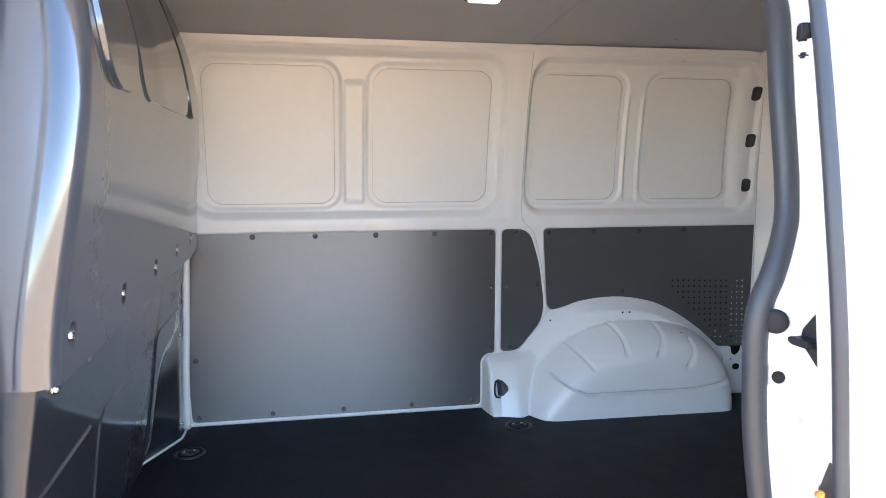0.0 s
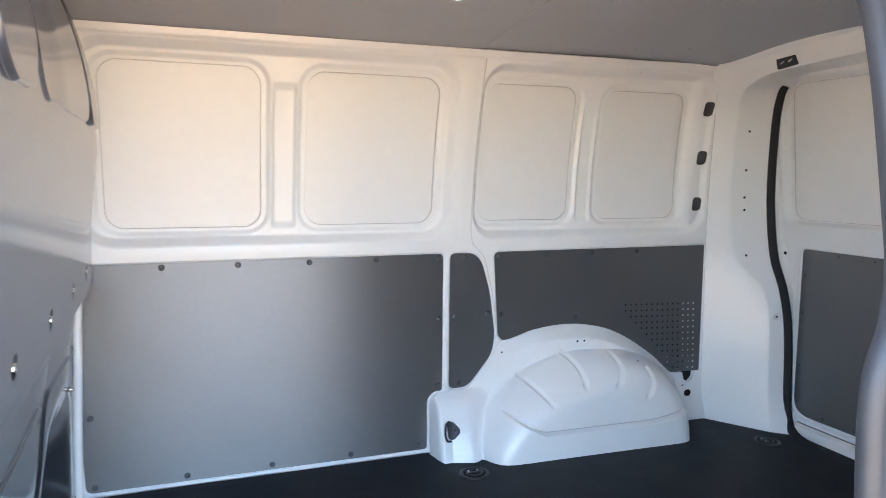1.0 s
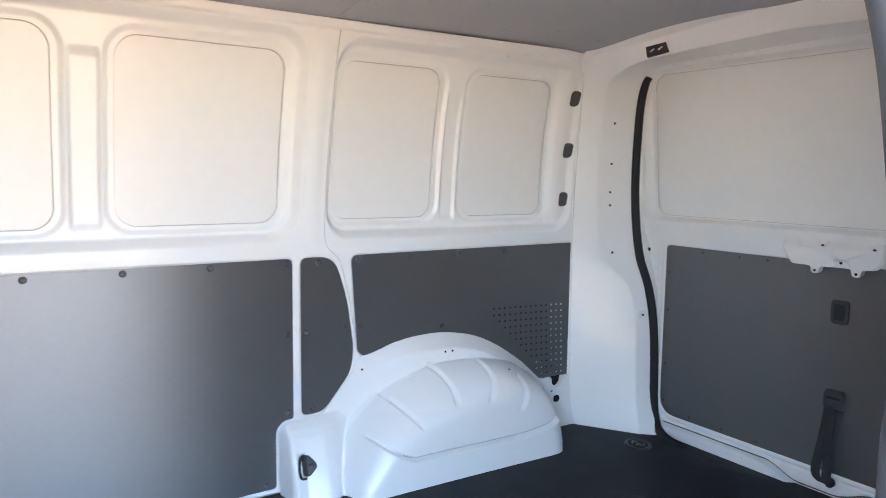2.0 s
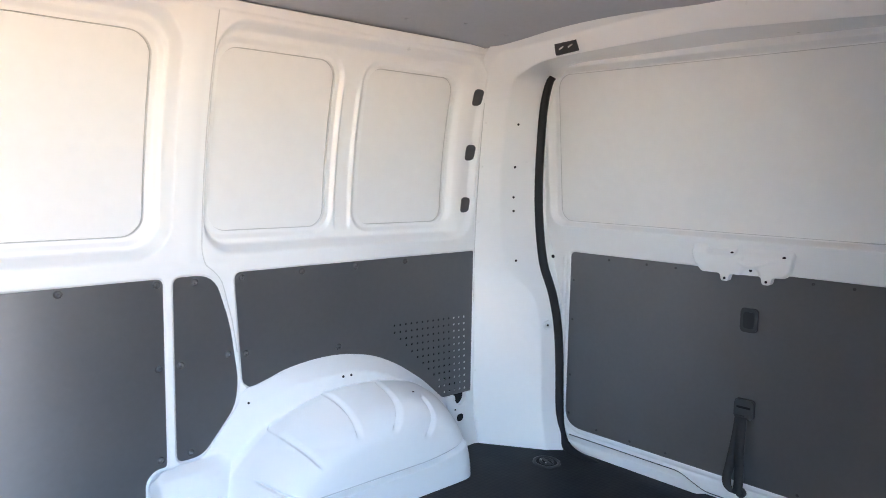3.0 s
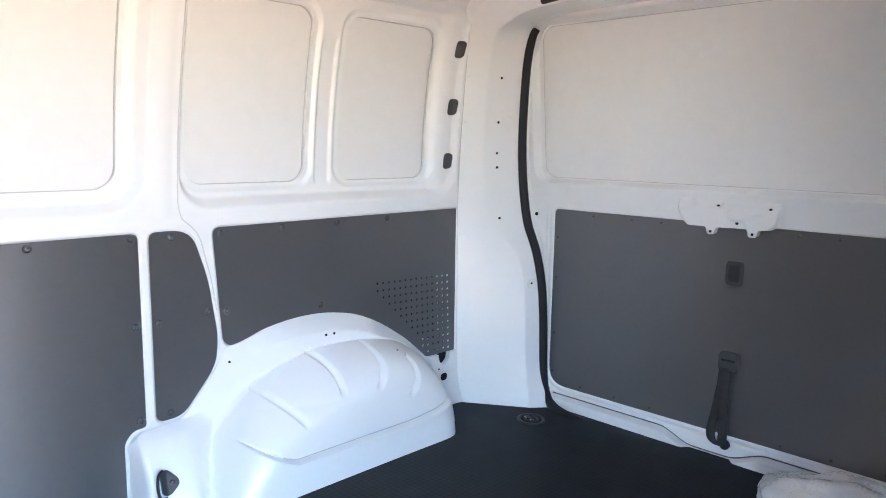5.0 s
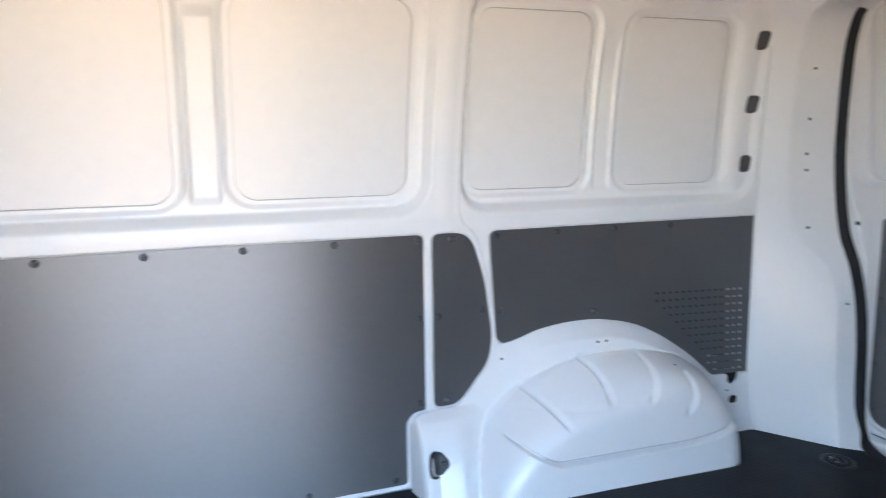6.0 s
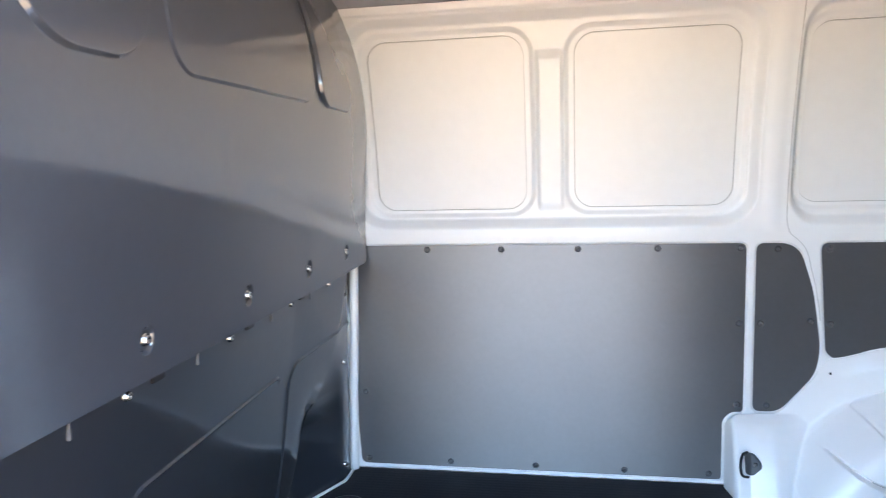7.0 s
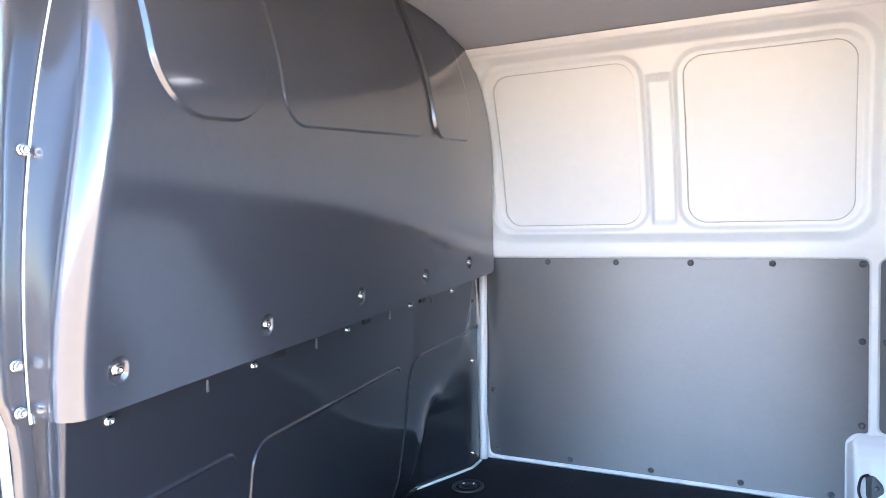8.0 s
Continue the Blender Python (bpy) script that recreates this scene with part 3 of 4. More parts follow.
for (x0, z0), (x1, z1), (x2, z2) in RIBS:
    for k in range(-3, 36):
        t = k / 32
        w = ((1 - t) * (1 - 2 * t), 4 * t * (1 - t), t * (2 * t - 1))
        dw = (4 * t - 3, 4 - 8 * t, 4 * t - 1)
        px, pz = w[0] * x0 + w[1] * x1 + w[2] * x2, w[0] * z0 + w[1] * z1 + w[2] * z2
        dx, dz = dw[0] * x0 + dw[1] * x1 + dw[2] * x2, dw[0] * z0 + dw[1] * z1 + dw[2] * z2
        n = math.hypot(dx, dz)
        extra += [(px - dz / n * o, pz + dx / n * o) for o in (-0.008, -0.006, -0.004, -0.002, 0, 0.002, 0.004, 0.007, 0.010, 0.014, 0.018, 0.022, 0.026, 0.030)]


def near_fold(x, z):
    r = arch_r(x, np.maximum(z, 0))
    return (np.abs(r - 1.003) < 0.022) | ((np.abs(z - fold_z(x) - 0.002) < 0.010) & (r < 0.96))


wheel_arch = tagged(sheet("wheel_arch", arch_surface, dense(ARCH, 0.01), WHITE, None, holes=holes, extra=extra, grid=0.0075, back=0.022, back_holes=False, bare=near_fold),
                    "white ribbed steel wheel arch housing beside the floor", "wheel arch", kind="structure")

for x, z, r in ((1.403, 0.335, 0.0036), (1.681, 0.366, 0.0040), (1.709, 0.366, 0.0040), (2.177, 0.145, 0.0034), (1.893, 0.292, 0.0034)):
    at = [float(v) for v in arch_surface(np.float64(x), np.float64(z))]
    lathe("hole", [(r, -0.002), (r, 0.0005), (r * 0.6, 0.0006)], DARKHOLE, at, (0, -1, 0.12), wheel_arch, sides=10)
# Grey tube paints the shade line that falls in the skirt crease.
tube("skirt_shade_line", [(x, float(arch_surface(np.float64(x), fold_z(np.float64(x)) + 0.003)[1]) - 0.006, float(fold_z(np.float64(x))) + 0.0035) for x in np.linspace(1.45, 2.035, 40)], 0.0016, BEAD, wheel_arch, "grey strip painting the shade line in the skirt crease", sides=6)

# lashing eye on the box of the wheel arch
eye = thing("lashing_eye", "black lashing eye with bent wire loop on the arch", "lashing eye", (1.19, 1.60, 0.10))


def eye_at(u, v, d):
    base = Vector((1.181, 0, 0.104))
    x, z = base.x + u, base.z + v
    return Vector((x, float(wall_y(np.float64(x), np.float64(z)) - dome(np.float64(x), np.float64(z))) - d, z))


adopt(prism("base_plate", rounded([(-0.012, 0.026), (0.010, 0.026), (0.028, 0.006), (0.028, -0.008), (0.004, -0.030), (-0.012, -0.026)], 0.007), lambda u, v, d: eye_at(u, v, 0.010 - d), 0.012, PLASTIC, None, bevel=0.002), eye)
adopt(tube("wire_loop", [eye_at(-0.006, 0.030, 0.012), eye_at(-0.022, 0.026, 0.024), eye_at(-0.030, 0.0, 0.030), eye_at(-0.024, -0.024, 0.024), eye_at(-0.006, -0.032, 0.012)], 0.0035, PLASTIC), eye)
adopt(lathe("bolt", [(0.006, 0), (0.006, 0.003), (0.004, 0.0045)], SCREW, eye_at(0.012, 0.0, 0.010), (0, -1, 0.3)), eye)


# ---- rear frame round the tailgate, from floor to roof and back ----
SEAM = [(2.290, 1.662, 0.0), (2.264, 1.673, 0.15), (2.259, 1.675, 0.30), (2.258, 1.675, 0.436), (2.257, 1.674, 0.56), (2.254, 1.672, 0.69), (2.234, 1.647, 0.885),
        (2.215, 1.612, 1.13), (2.190, 1.572, 1.26), (2.172, 1.515, 1.336), (2.182, 1.430, 1.350), (2.188, 1.31, 1.361), (2.192, 1.10, 1.382), (2.196, 0.86, 1.398)]
CREASE = [(2.420, 1.462, 0.0), (2.428, 1.492, 0.15), (2.428, 1.500, 0.30), (2.430, 1.512, 0.436), (2.409, 1.538, 0.55), (2.340, 1.607, 0.66), (2.298, 1.599, 0.885),
          (2.278, 1.568, 1.13), (2.255, 1.525, 1.25), (2.222, 1.440, 1.286), (2.216, 1.350, 1.309), (2.215, 1.20, 1.319), (2.215, 1.03, 1.327), (2.215, 0.86, 1.334)]
EDGE = [(2.470, 1.418, 0.0), (2.490, 1.462, 0.12), (2.492, 1.474, 0.30), (2.487, 1.484, 0.436), (2.474, 1.503, 0.55), (2.456, 1.536, 0.67), (2.437, 1.549, 0.885),
        (2.424, 1.535, 1.13), (2.414, 1.510, 1.25), (2.418, 1.484, 1.300), (2.420, 1.405, 1.328), (2.420, 1.26, 1.332), (2.420, 1.08, 1.335), (2.420, 0.86, 1.338)]


def smooth_path(pts, n=5):
    out = []
    k = len(pts)
    g = lambda i: Vector(pts[max(0, min(k - 1, i))])
    for i in range(k - 1):
        p0, p1, p2, p3 = g(i - 1), g(i), g(i + 1), g(i + 2)
        for j in range(n):
            t = j / n
            out.append(0.5 * (2 * p1 + (p2 - p0) * t + (2 * p0 - 5 * p1 + 4 * p2 - p3) * t * t + (3 * p1 - p0 - 3 * p2 + p3) * t ** 3))
    return out + [Vector(pts[-1])]


def mirrored(path):
    return path + [Vector((p.x, 2 * CENTRE - p.y, p.z)) for p in path[-2::-1]]


seam, crease, edge = (mirrored(smooth_path(p)) for p in (SEAM, CREASE, EDGE))
behind = mirrored([p + (Vector((0.004, 0.016, 0.002)) if p.z < 1.29 else Vector((-0.030, 0.006, 0.020))) for p in smooth_path(SEAM)])
rows = []
for k, a, b, c in zip(behind, seam, crease, edge):
    inner = (a - b).normalized()
    outer = (c - b).normalized()
    r = 0.005
    s, e = b + inner * r, b + outer * r
    row = [k, a + (k - a) * 0.12, a] + [a + (s - a) * t for t in (0.04, 0.5, 0.955, 0.985)]
    row += [s * (1 - t) ** 2 + b * 2 * t * (1 - t) + e * t * t for t in (0, 0.17, 0.33, 0.5, 0.67, 0.83, 1)]
    row += [e + (c - e) * t for t in (0.04, 0.10, 0.5, 0.95, 1.0)]
    row += [c + Vector((0.03, 0, 0)), c + Vector((0.10, 0, 0))]
    rows.append(row)
rear_frame = tagged(grid_surface("rear_frame", rows, WHITE), "white steel rear pillar and roof frame round the tailgate opening", "pillar", kind="structure")
rubber = [Vector((2.468, 1.27, -0.016)), Vector((2.459, 1.325, -0.004)), Vector((2.466, 1.378, 0.003)), Vector((2.482, 1.421, 0.014)), Vector((2.490, 1.443, 0.036)), Vector((2.494, 1.459, 0.080))] + [p + Vector((0.004, 0, 0)) for p in edge[:46:2] if p.z > 0.11]
tailgate_seal = tagged(tube("tailgate_seal", rubber, 0.0165, RUBBER), "black rubber seal along the tailgate opening", "seal", kind="structure")
tagged(tube("tailgate_seal", [Vector((p.x, 2 * CENTRE - p.y, p.z)) for p in rubber], 0.0165, RUBBER), "black rubber seal along the tailgate opening", "seal", kind="structure")


def between(i, t):
    return crease[i] + (edge[i] - crease[i]) * t


tube("panel_seam", [p + Vector((-0.001, -0.0005, 0)) for p in seam[8:38]], 0.0014, BEAD, rear_frame, "thin dark seam along the pillar", sides=6)

# small punched holes of the pillar
for z, t in ((1.132, 0.36), (1.00, 0.36), (0.892, 0.35), (0.858, 0.35), (0.674, 0.30)):
    i = min(range(len(crease) // 2), key=lambda k: abs(crease[k].z - z))
    n = (seam[i] - edge[i]).cross(Vector((0, 0, 1))).normalized()
    d = (edge[i] - crease[i]).cross(Vector((0, 0, 1))).normalized()
    d = d if d.y < 0 or d.x < 0 else -d
    lathe("hole", [(0.0045, -0.001), (0.0045, 0.0006), (0.0030, 0.0008)], DARKHOLE, between(i, t), d, rear_frame, sides=10)
i = min(range(len(crease) // 2), key=lambda k: abs(crease[k].z - 0.436))
d = (edge[i] - crease[i]).cross(Vector((0, 0, 1))).normalized()
d = d if d.y < 0 else -d
dimple = lathe("dimple", [(0.017, -0.002), (0.0165, 0.0045), (0.0145, 0.0055), (0.0125, 0.0045), (0.009, 0.0020), (0.004, 0.0015)], WHITE, between(i, 0.45), d, rear_frame, "round pressed dimple with a hole")
lathe("hole", [(0.004, 0), (0.004, 0.0022), (0.003, 0.0024)], DARKHOLE, between(i, 0.45), d, dimple, sides=10)
for z in (0.10, 0.28, 0.45, 0.60, 0.80, 1.00, 1.14):
    i = min(range(len(seam) // 2), key=lambda k: abs(seam[k].z - z))
    p = seam[i] + (crease[i] - seam[i]).normalized() * 0.010
    d = (crease[i] - seam[i]).cross(Vector((0, 0, 1))).normalized()
    d = d if d.y < 0 else -d
    lathe("rivet", [(0.0035, -0.001), (0.0032, 0.0012), (0.002, 0.002)], SKIN, p, d, rear_frame, sides=8)

# dark clip on the roof frame
clip = thing("roof_clip", "dark grey slotted steel clip on the rear roof frame", "clip", (2.206, 1.282, 1.35))
i = min(range(len(seam) // 2), key=lambda k: abs(seam[k].y - 1.282) + (9 if seam[k].z < 1.3 else 0))
ax = (seam[i + 1] - seam[i - 1]).normalized()
dn = Vector((0.12, 0.0, -1.0))
dn = (dn - ax * dn.dot(ax)).normalized()
nr = ax.cross(dn).normalized()
nr = nr if nr.x < 0 else -nr
mid = Vector((2.200, 1.276, 1.345)) + nr * 0.004 + dn * 0.007
at = lambda u, v, d: mid + ax * u + dn * v - nr * d
clip_plate = adopt(prism("plate", rounded([(-0.038, -0.018), (0.038, -0.018), (0.038, 0.020), (-0.038, 0.020)], 0.004), at, 0.010, PLASTIC, None, bevel=0.002), clip)
for u in (-0.015, 0.016):
    prism("slot", rounded([(u - 0.010, 0.003), (u + 0.006, -0.003), (u + 0.009, 0.001), (u - 0.007, 0.007)], 0.002), lambda a, b, c: at(a, b, c - 0.0006), 0.002, CHROME, clip_plate)


# ---- tailgate ----
def gate_x(z):
    return 2.512 - 0.02 * step01((z - 0.70) / 0.1) - 0.10 * np.maximum(0, z - 0.78)


GATE_PANEL = rounded([(CENTRE - 0.592, 0.072), (CENTRE + 0.592, 0.072), (CENTRE + 0.592, 0.698), (CENTRE - 0.592, 0.698)], [0.07, 0.07, 0.018, 0.018], 10)


def gate_press(y, z):
    w = np.abs(y - CENTRE)
    d = 0.030 * ramp(rbox(w, z, -0.672, 0.672, 0.785, 1.322, 0.06), 0.020)
    d = d + 0.008 * ramp(polydist(w, z, [(p[0] - CENTRE, p[1]) for p in GATE_PANEL]) - 0.006, 0.010)
    d = d + 0.014 * step01((polydist(w, z, [(p[0] - CENTRE, p[1]) for p in GATE_PANEL]) - 0.030) / 0.010) * step01((0.72 - z) / 0.02) * step01((z - 0.05) / 0.02)
    d = d + 0.004 * np.exp(-((polydist(w, z, [(p[0] - CENTRE, p[1]) for p in GATE_PANEL]) - 0.018) / 0.0055) ** 2) * step01((0.71 - z) / 0.02)
    # ledge along the lower edge, its groove dips under the strap
    g = 0.036 * step01((w - 0.05) / 0.12)
    d = d - 0.020 * step01((g - z) / 0.006) + 0.016 * np.exp(-((z - g - 0.003) / 0.0035) ** 2)
    return d


def gate_surface(y, z):
    return gate_x(z) + gate_press(y, z), y, z


half = [(0.0, -0.03), (0.575, -0.03), (0.615, 0.05), (0.630, 0.12), (0.635, 0.30), (0.645, 0.436), (0.665, 0.55), (0.70, 0.67), (0.712, 0.885), (0.70, 1.13), (0.680, 1.25), (0.64, 1.335), (0.0, 1.37)]
outline = [(CENTRE + a, b) for a, b in half] + [(CENTRE - a, b) for a, b in half[-2:0:-1]]
extra = []
for o in (0.003, 0, -0.005, -0.010, -0.015, -0.020):
    extra += rloop(CENTRE - 0.672 - o, CENTRE + 0.672 + o, 0.785 - o, 1.322 + o, 0.06 + o, 0.012)
for o in (0.0, 0.006, -0.004, 0.010, 0.013, 0.0155, 0.018, 0.0205, 0.023, 0.026, 0.028, 0.033, 0.037, 0.042):
    extra += rloop(CENTRE - 0.592 - o, CENTRE + 0.592 + o, 0.072 - o, 0.698 + o, 0.065 + o if o > -0.01 else 0.02, 0.012)
for y in np.arange(0.25, 1.47, 0.008):
    g = 0.036 * float(step01(np.float64((abs(y - CENTRE) - 0.05) / 0.12)))
    extra += [(y, g + o) for o in (-0.012, -0.008, -0.006, -0.004, -0.002, 0.0, 0.0015, 0.003, 0.0045, 0.006, 0.008, 0.011)]
window = rloop(CENTRE - 0.640, CENTRE + 0.640, 0.805, 1.302, 0.045, 0.01)
tailgate = thing("tailgate", "closed white tailgate with a dark lower lining board and blanked window", "tailgate", (2.55, CENTRE, 0.0))
adopt(sheet("frame", gate_surface, dense(outline, 0.02), WHITE, None, holes=[window], extra=extra, grid=0.035, toward=(-1, 0, 0), back=0.008), tailgate)
adopt(sheet("outer_skin", lambda y, z: (gate_x(z) + 0.034, y, z), rloop(CENTRE - 0.66, CENTRE + 0.66, 0.79, 1.315, 0.06, 0.02), SKIN, None, "smooth white outer skin of the blanked window", grid=0.06, toward=(-1, 0, 0)), tailgate)
adopt(tube("bonding_bead", [(float(gate_x(np.float64(z))) + 0.0315, y, z) for y, z in rloop(CENTRE - 0.6395, CENTRE + 0.6395, 0.8055, 1.3015, 0.045, 0.02)], 0.0013, BEAD, None, sides=6, closed=True), tailgate)
gate_board = adopt(sheet("lining_board", lambda y, z: (gate_x(z) * 0 + 2.5155, y, z), dense(GATE_PANEL, 0.02), LAMINATE, None, "dark grey satin lining board", grid=0.06, toward=(-1, 0, 0), back=0.004), tailgate)
for sg in (1, -1):
    for a, z in ((0.578, 0.60), (0.578, 0.46), (0.578, 0.26), (0.578, 0.12), (0.46, 0.088), (0.33, 0.086), (0.20, 0.086), (0.30, 0.684), (0.44, 0.684), (0.20, 0.684)):
        lathe("screw", [(0.0046, 0), (0.0042, 0.0014), (0.0025, 0.0022)], SCREW, (2.5155, CENTRE + sg * a, z), (-1, 0, 0), gate_board, sides=10)
gx = lambda d: (lambda u, v, k: Vector((2.494 - d + k, u, v)))
LOCK = rounded([(1.000, 0.775), (0.998, 0.735), (0.986, 0.708), (0.962, 0.690), (0.905, 0.690), (0.901, 0.668), (0.881, 0.668), (0.877, 0.690), (0.788, 0.692),
                (0.784, 0.670), (0.762, 0.670), (0.758, 0.692), (0.722, 0.694), (0.708, 0.708), (0.703, 0.735), (0.700, 0.775)], 0.008, 4)


def lock_surface(y, z):
    """Rolled rim, a hollow round the upper bolt hole, a second one over the middle tabs and a wave between them."""
    rim = polydist(y, z, LOCK)
    d = 0.010 * np.clip(1 + rim / 0.010, 0, 1) ** 2 * step01((np.abs(y - 0.85) - 0.105) / 0.03)
    d = d + (gate_x(z) - 2.4840) * step01((z - 0.742) / 0.030)
    d = d + 0.0065 * ramp(rbox(y, z, 0.858, 0.956, 0.738, 0.84, 0.020), 0.012)
    d = d + 0.0055 * ramp(rbox(y, z, 0.788, 0.848, 0.64, 0.717, 0.022), 0.010)
    d = d - 0.0035 * np.exp(-((z - 0.728 + 0.010 * np.cos((y - 0.82) / 0.022)) / 0.006) ** 2) * step01((0.87 - y) / 0.03) * step01((y - 0.74) / 0.03)
    return 2.4835 + d + 0 * y, y, z


lock_plate = adopt(sheet("lock_plate", lock_surface, dense(LOCK, 0.004), WHITE, None, "white pressed lock plate with two tabs", grid=0.0035, toward=(-1, 0, 0), back=0.022), tailgate)
for y, z, r in ((0.877, 0.750, 0.0048), (0.730, 0.750, 0.0048), (0.819, 0.706, 0.0048), (0.891, 0.677, 0.004), (0.773, 0.679, 0.004)):
    lathe("hole", [(r, -0.001), (r, 0.0006), (r * 0.6, 0.0008)], DARKHOLE, (float(lock_surface(np.float64(y), np.float64(z))[0]), y, z), (-1, 0, 0), lock_plate, sides=10)
for sg in (1, -1):
    adopt(lathe("hole", [(0.0065, -0.001), (0.0065, 0.0006), (0.004, 0.0008)], DARKHOLE, (2.500, CENTRE + sg * 0.660, 0.676), (-1, 0, 0), None, sides=12), tailgate)
# handle recess and pull strap
cup = adopt(prism("handle_recess", rounded([(0.798, 0.523), (0.848, 0.523), (0.848, 0.594), (0.798, 0.594)], 0.012), lambda u, v, k: Vector((2.509 + k, u, v)), 0.008, GREYPLASTIC, None, "dark plastic handle recess", bevel=0.003), tailgate)
prism("recess_pad", rounded([(0.807, 0.535), (0.839, 0.535), (0.839, 0.583), (0.807, 0.583)], 0.009), lambda u, v, k: Vector((2.5075 + k, u, v)), 0.003, PLASTIC, cup, bevel=0.001)
holder = adopt(prism("strap_holder", rounded([(0.790, 0.268), (0.846, 0.268), (0.846, 0.326), (0.790, 0.326)], 0.010), lambda u, v, k: Vector((2.500 + k, u, v)), 0.017, GREYPLASTIC, None, "dark plastic strap holder", bevel=0.004), tailgate)
prism("holder_slot", rounded([(0.798, 0.300), (0.838, 0.300), (0.838, 0.306), (0.798, 0.306)], 0.002), lambda u, v, k: Vector((2.499 + k, u, v)), 0.003, DARKHOLE, holder)


def band(name, path, width, mat, label=""):
    rows_ = []
    pts = smooth_path(path, 6)
    for p in pts:
        rows_.append([p + Vector((0, -width / 2, 0)), p + Vector((-0.0006, 0, 0)), p + Vector((0, width / 2, 0))])
    return grid_surface(name, rows_, mat, None, label, thick=0.002)


adopt(band("pull_strap", [(2.498, 0.826, 0.280), (2.490, 0.828, 0.22), (2.486, 0.838, 0.14), (2.484, 0.846, 0.085), (2.482, 0.838, 0.058), (2.474, 0.812, 0.052), (2.474, 0.808, 0.10), (2.480, 0.814, 0.18), (2.494, 0.818, 0.275)], 0.027, WEBBING, "black woven pull strap"), tailgate)
adopt(lathe("strap_stud", [(0.014, 0), (0.014, 0.012), (0.010, 0.018)], PLASTIC, (2.500, 0.806, 0.050), (-1, 0, 0)), tailgate)
# Dark tube along the ledge groove, painting the shade of the gap.
gap_path = []
for y in np.linspace(CENTRE - 0.58, CENTRE + 0.58, 60):
    g = 0.036 * float(step01(np.float64((abs(y - CENTRE) - 0.05) / 0.12)))
    gap_path.append((float(gate_x(np.float64(g))) + 0.010, float(y), g + 0.0035))
adopt(tube("ledge_shade_line", gap_path, 0.0026, SHADED, None, "dark strip painting the shade in the groove above the ledge", sides=6), tailgate)
sill = tagged(block("rear_sill", (2.47, 0.22, -0.05), (2.60, 1.50, -0.014), WHITE, None, "white steel sill under the tailgate", 0.003), category="sill", kind="structure")


# ---- bulkhead towards the cab: upper and lower pressed sheet ----
# from, to, depth at the near and at the far side, corner radius
UP_PANELS = [(0.270, 0.527, 0.0090, 0.0080, 0.100), (0.568, 1.138, 0.0035, 0.0085, 0.060), (1.176, 1.440, 0.0095, 0.007, 0.055)]


BULGE = np.polyfit(np.array([0.60, 0.70, 0.80, 0.90, 1.00, 1.06, 1.14, 1.24, 1.34, 1.45]) - 1.0, [0.0, 0.004, 0.016, 0.034, 0.047, 0.050, 0.046, 0.026, -0.004, -0.05], 5)


def up_x(y, z):
    """The upper sheet bulges into the cargo space at shoulder height."""
    bulge = np.polyval(BULGE, z - 1.0)
    side = 1 - 0.20 * np.clip((y - 1.10) / 0.60, 0, 1) ** 2
    drop = 0.024 * np.clip((y - 1.25) / 0.45, 0, 1) ** 2 * np.clip((z - 0.6) / 0.3, 0, 1)
    return 0.136 - 0.0183 * (y - 0.2) + bulge * side - drop


def smooth_up_x(y, z):
    return sum(up_x(y, z + k) for k in (-0.05, -0.033, -0.017, 0, 0.017, 0.033, 0.05)) / 7


def up_press(y, z):
    d = 0 * y
    for a, b, near, far, r in UP_PANELS:
        d = d - (near + (far - near) * step01((y - a) / 0.22)) * ramp(rbox(y, z, a, b, 1.064, 1.80, r), 0.0055)
    for y0 in (0.207, 0.533, 0.860, 1.181, 1.480):
        d = d + 0.007 * ramp(rbox(y, z, y0 - 0.018, y0 + 0.018, 0.683, 0.726, 0.0175), 0.009)
    return d


ROUND = 0.037
Y_END = 0.130
TURN = radians(112)


def end_lean(z):
    return 0.25 * np.maximum(0, z - 0.63) ** 2


def true_y(u, z):
    """The rounded end leans inwards towards the roof and takes the sheet beside it along."""
    return u + end_lean(z) * step01((0.62 - u) / 0.44)


def along_sheet(y, z):
    """The place along the sheet that comes to lie at y."""
    u = y
    for _ in range(12):
        u = u + (y - true_y(u, z))
    return float(u)


def up_surface(u, z):
    """u runs along the sheet: from the far wall to the rounded end and forward round it."""
    face = smooth_up_x(np.maximum(u, Y_END + ROUND), z) - up_press(true_y(u, z), z)
    c = Y_END + ROUND
    ang = np.clip((c - u) / ROUND, 0, TURN)
    past = np.maximum(0, c - ROUND * TURN - u) / 0.055
    x = np.where(u < c, face - ROUND * (1 - np.cos(ang)) - past * (face - ROUND * (1 - math.cos(TURN)) - 0.019), face)
    y = np.where(u < c, c - ROUND * np.sin(ang) + 0.014 * past, u) + end_lean(z) * step01((0.62 - u) / 0.44)
    return x, y, z


U0 = Y_END + ROUND - ROUND * TURN - 0.055
extra = []
for a, b, near, far, r in UP_PANELS:
    for o in (0.002, 0, -0.0014, -0.0028, -0.0042, -0.0055, -0.008):
        extra += [(along_sheet(p, q), q) for p, q in rloop(a - o, b + o, 1.064 - o, 1.80 + o, r + o, 0.0022) if q < 1.44]
for y0 in (0.207, 0.533, 0.860, 1.181, 1.480):
    for o in (0.001, -0.003, -0.006, -0.009):
        extra += rloop(y0 - 0.018 - o, y0 + 0.018 + o, 0.683 - o, 0.726 + o, 0.0175 + o, 0.004)
extra += [(u, z) for u in list(np.arange(U0 + 0.0570, 0.262, 0.005)) + [U0 + 0.0530, U0 + 0.045, U0 + 0.03, U0 + 0.015] for z in np.arange(0.656, 1.42, 0.008)]
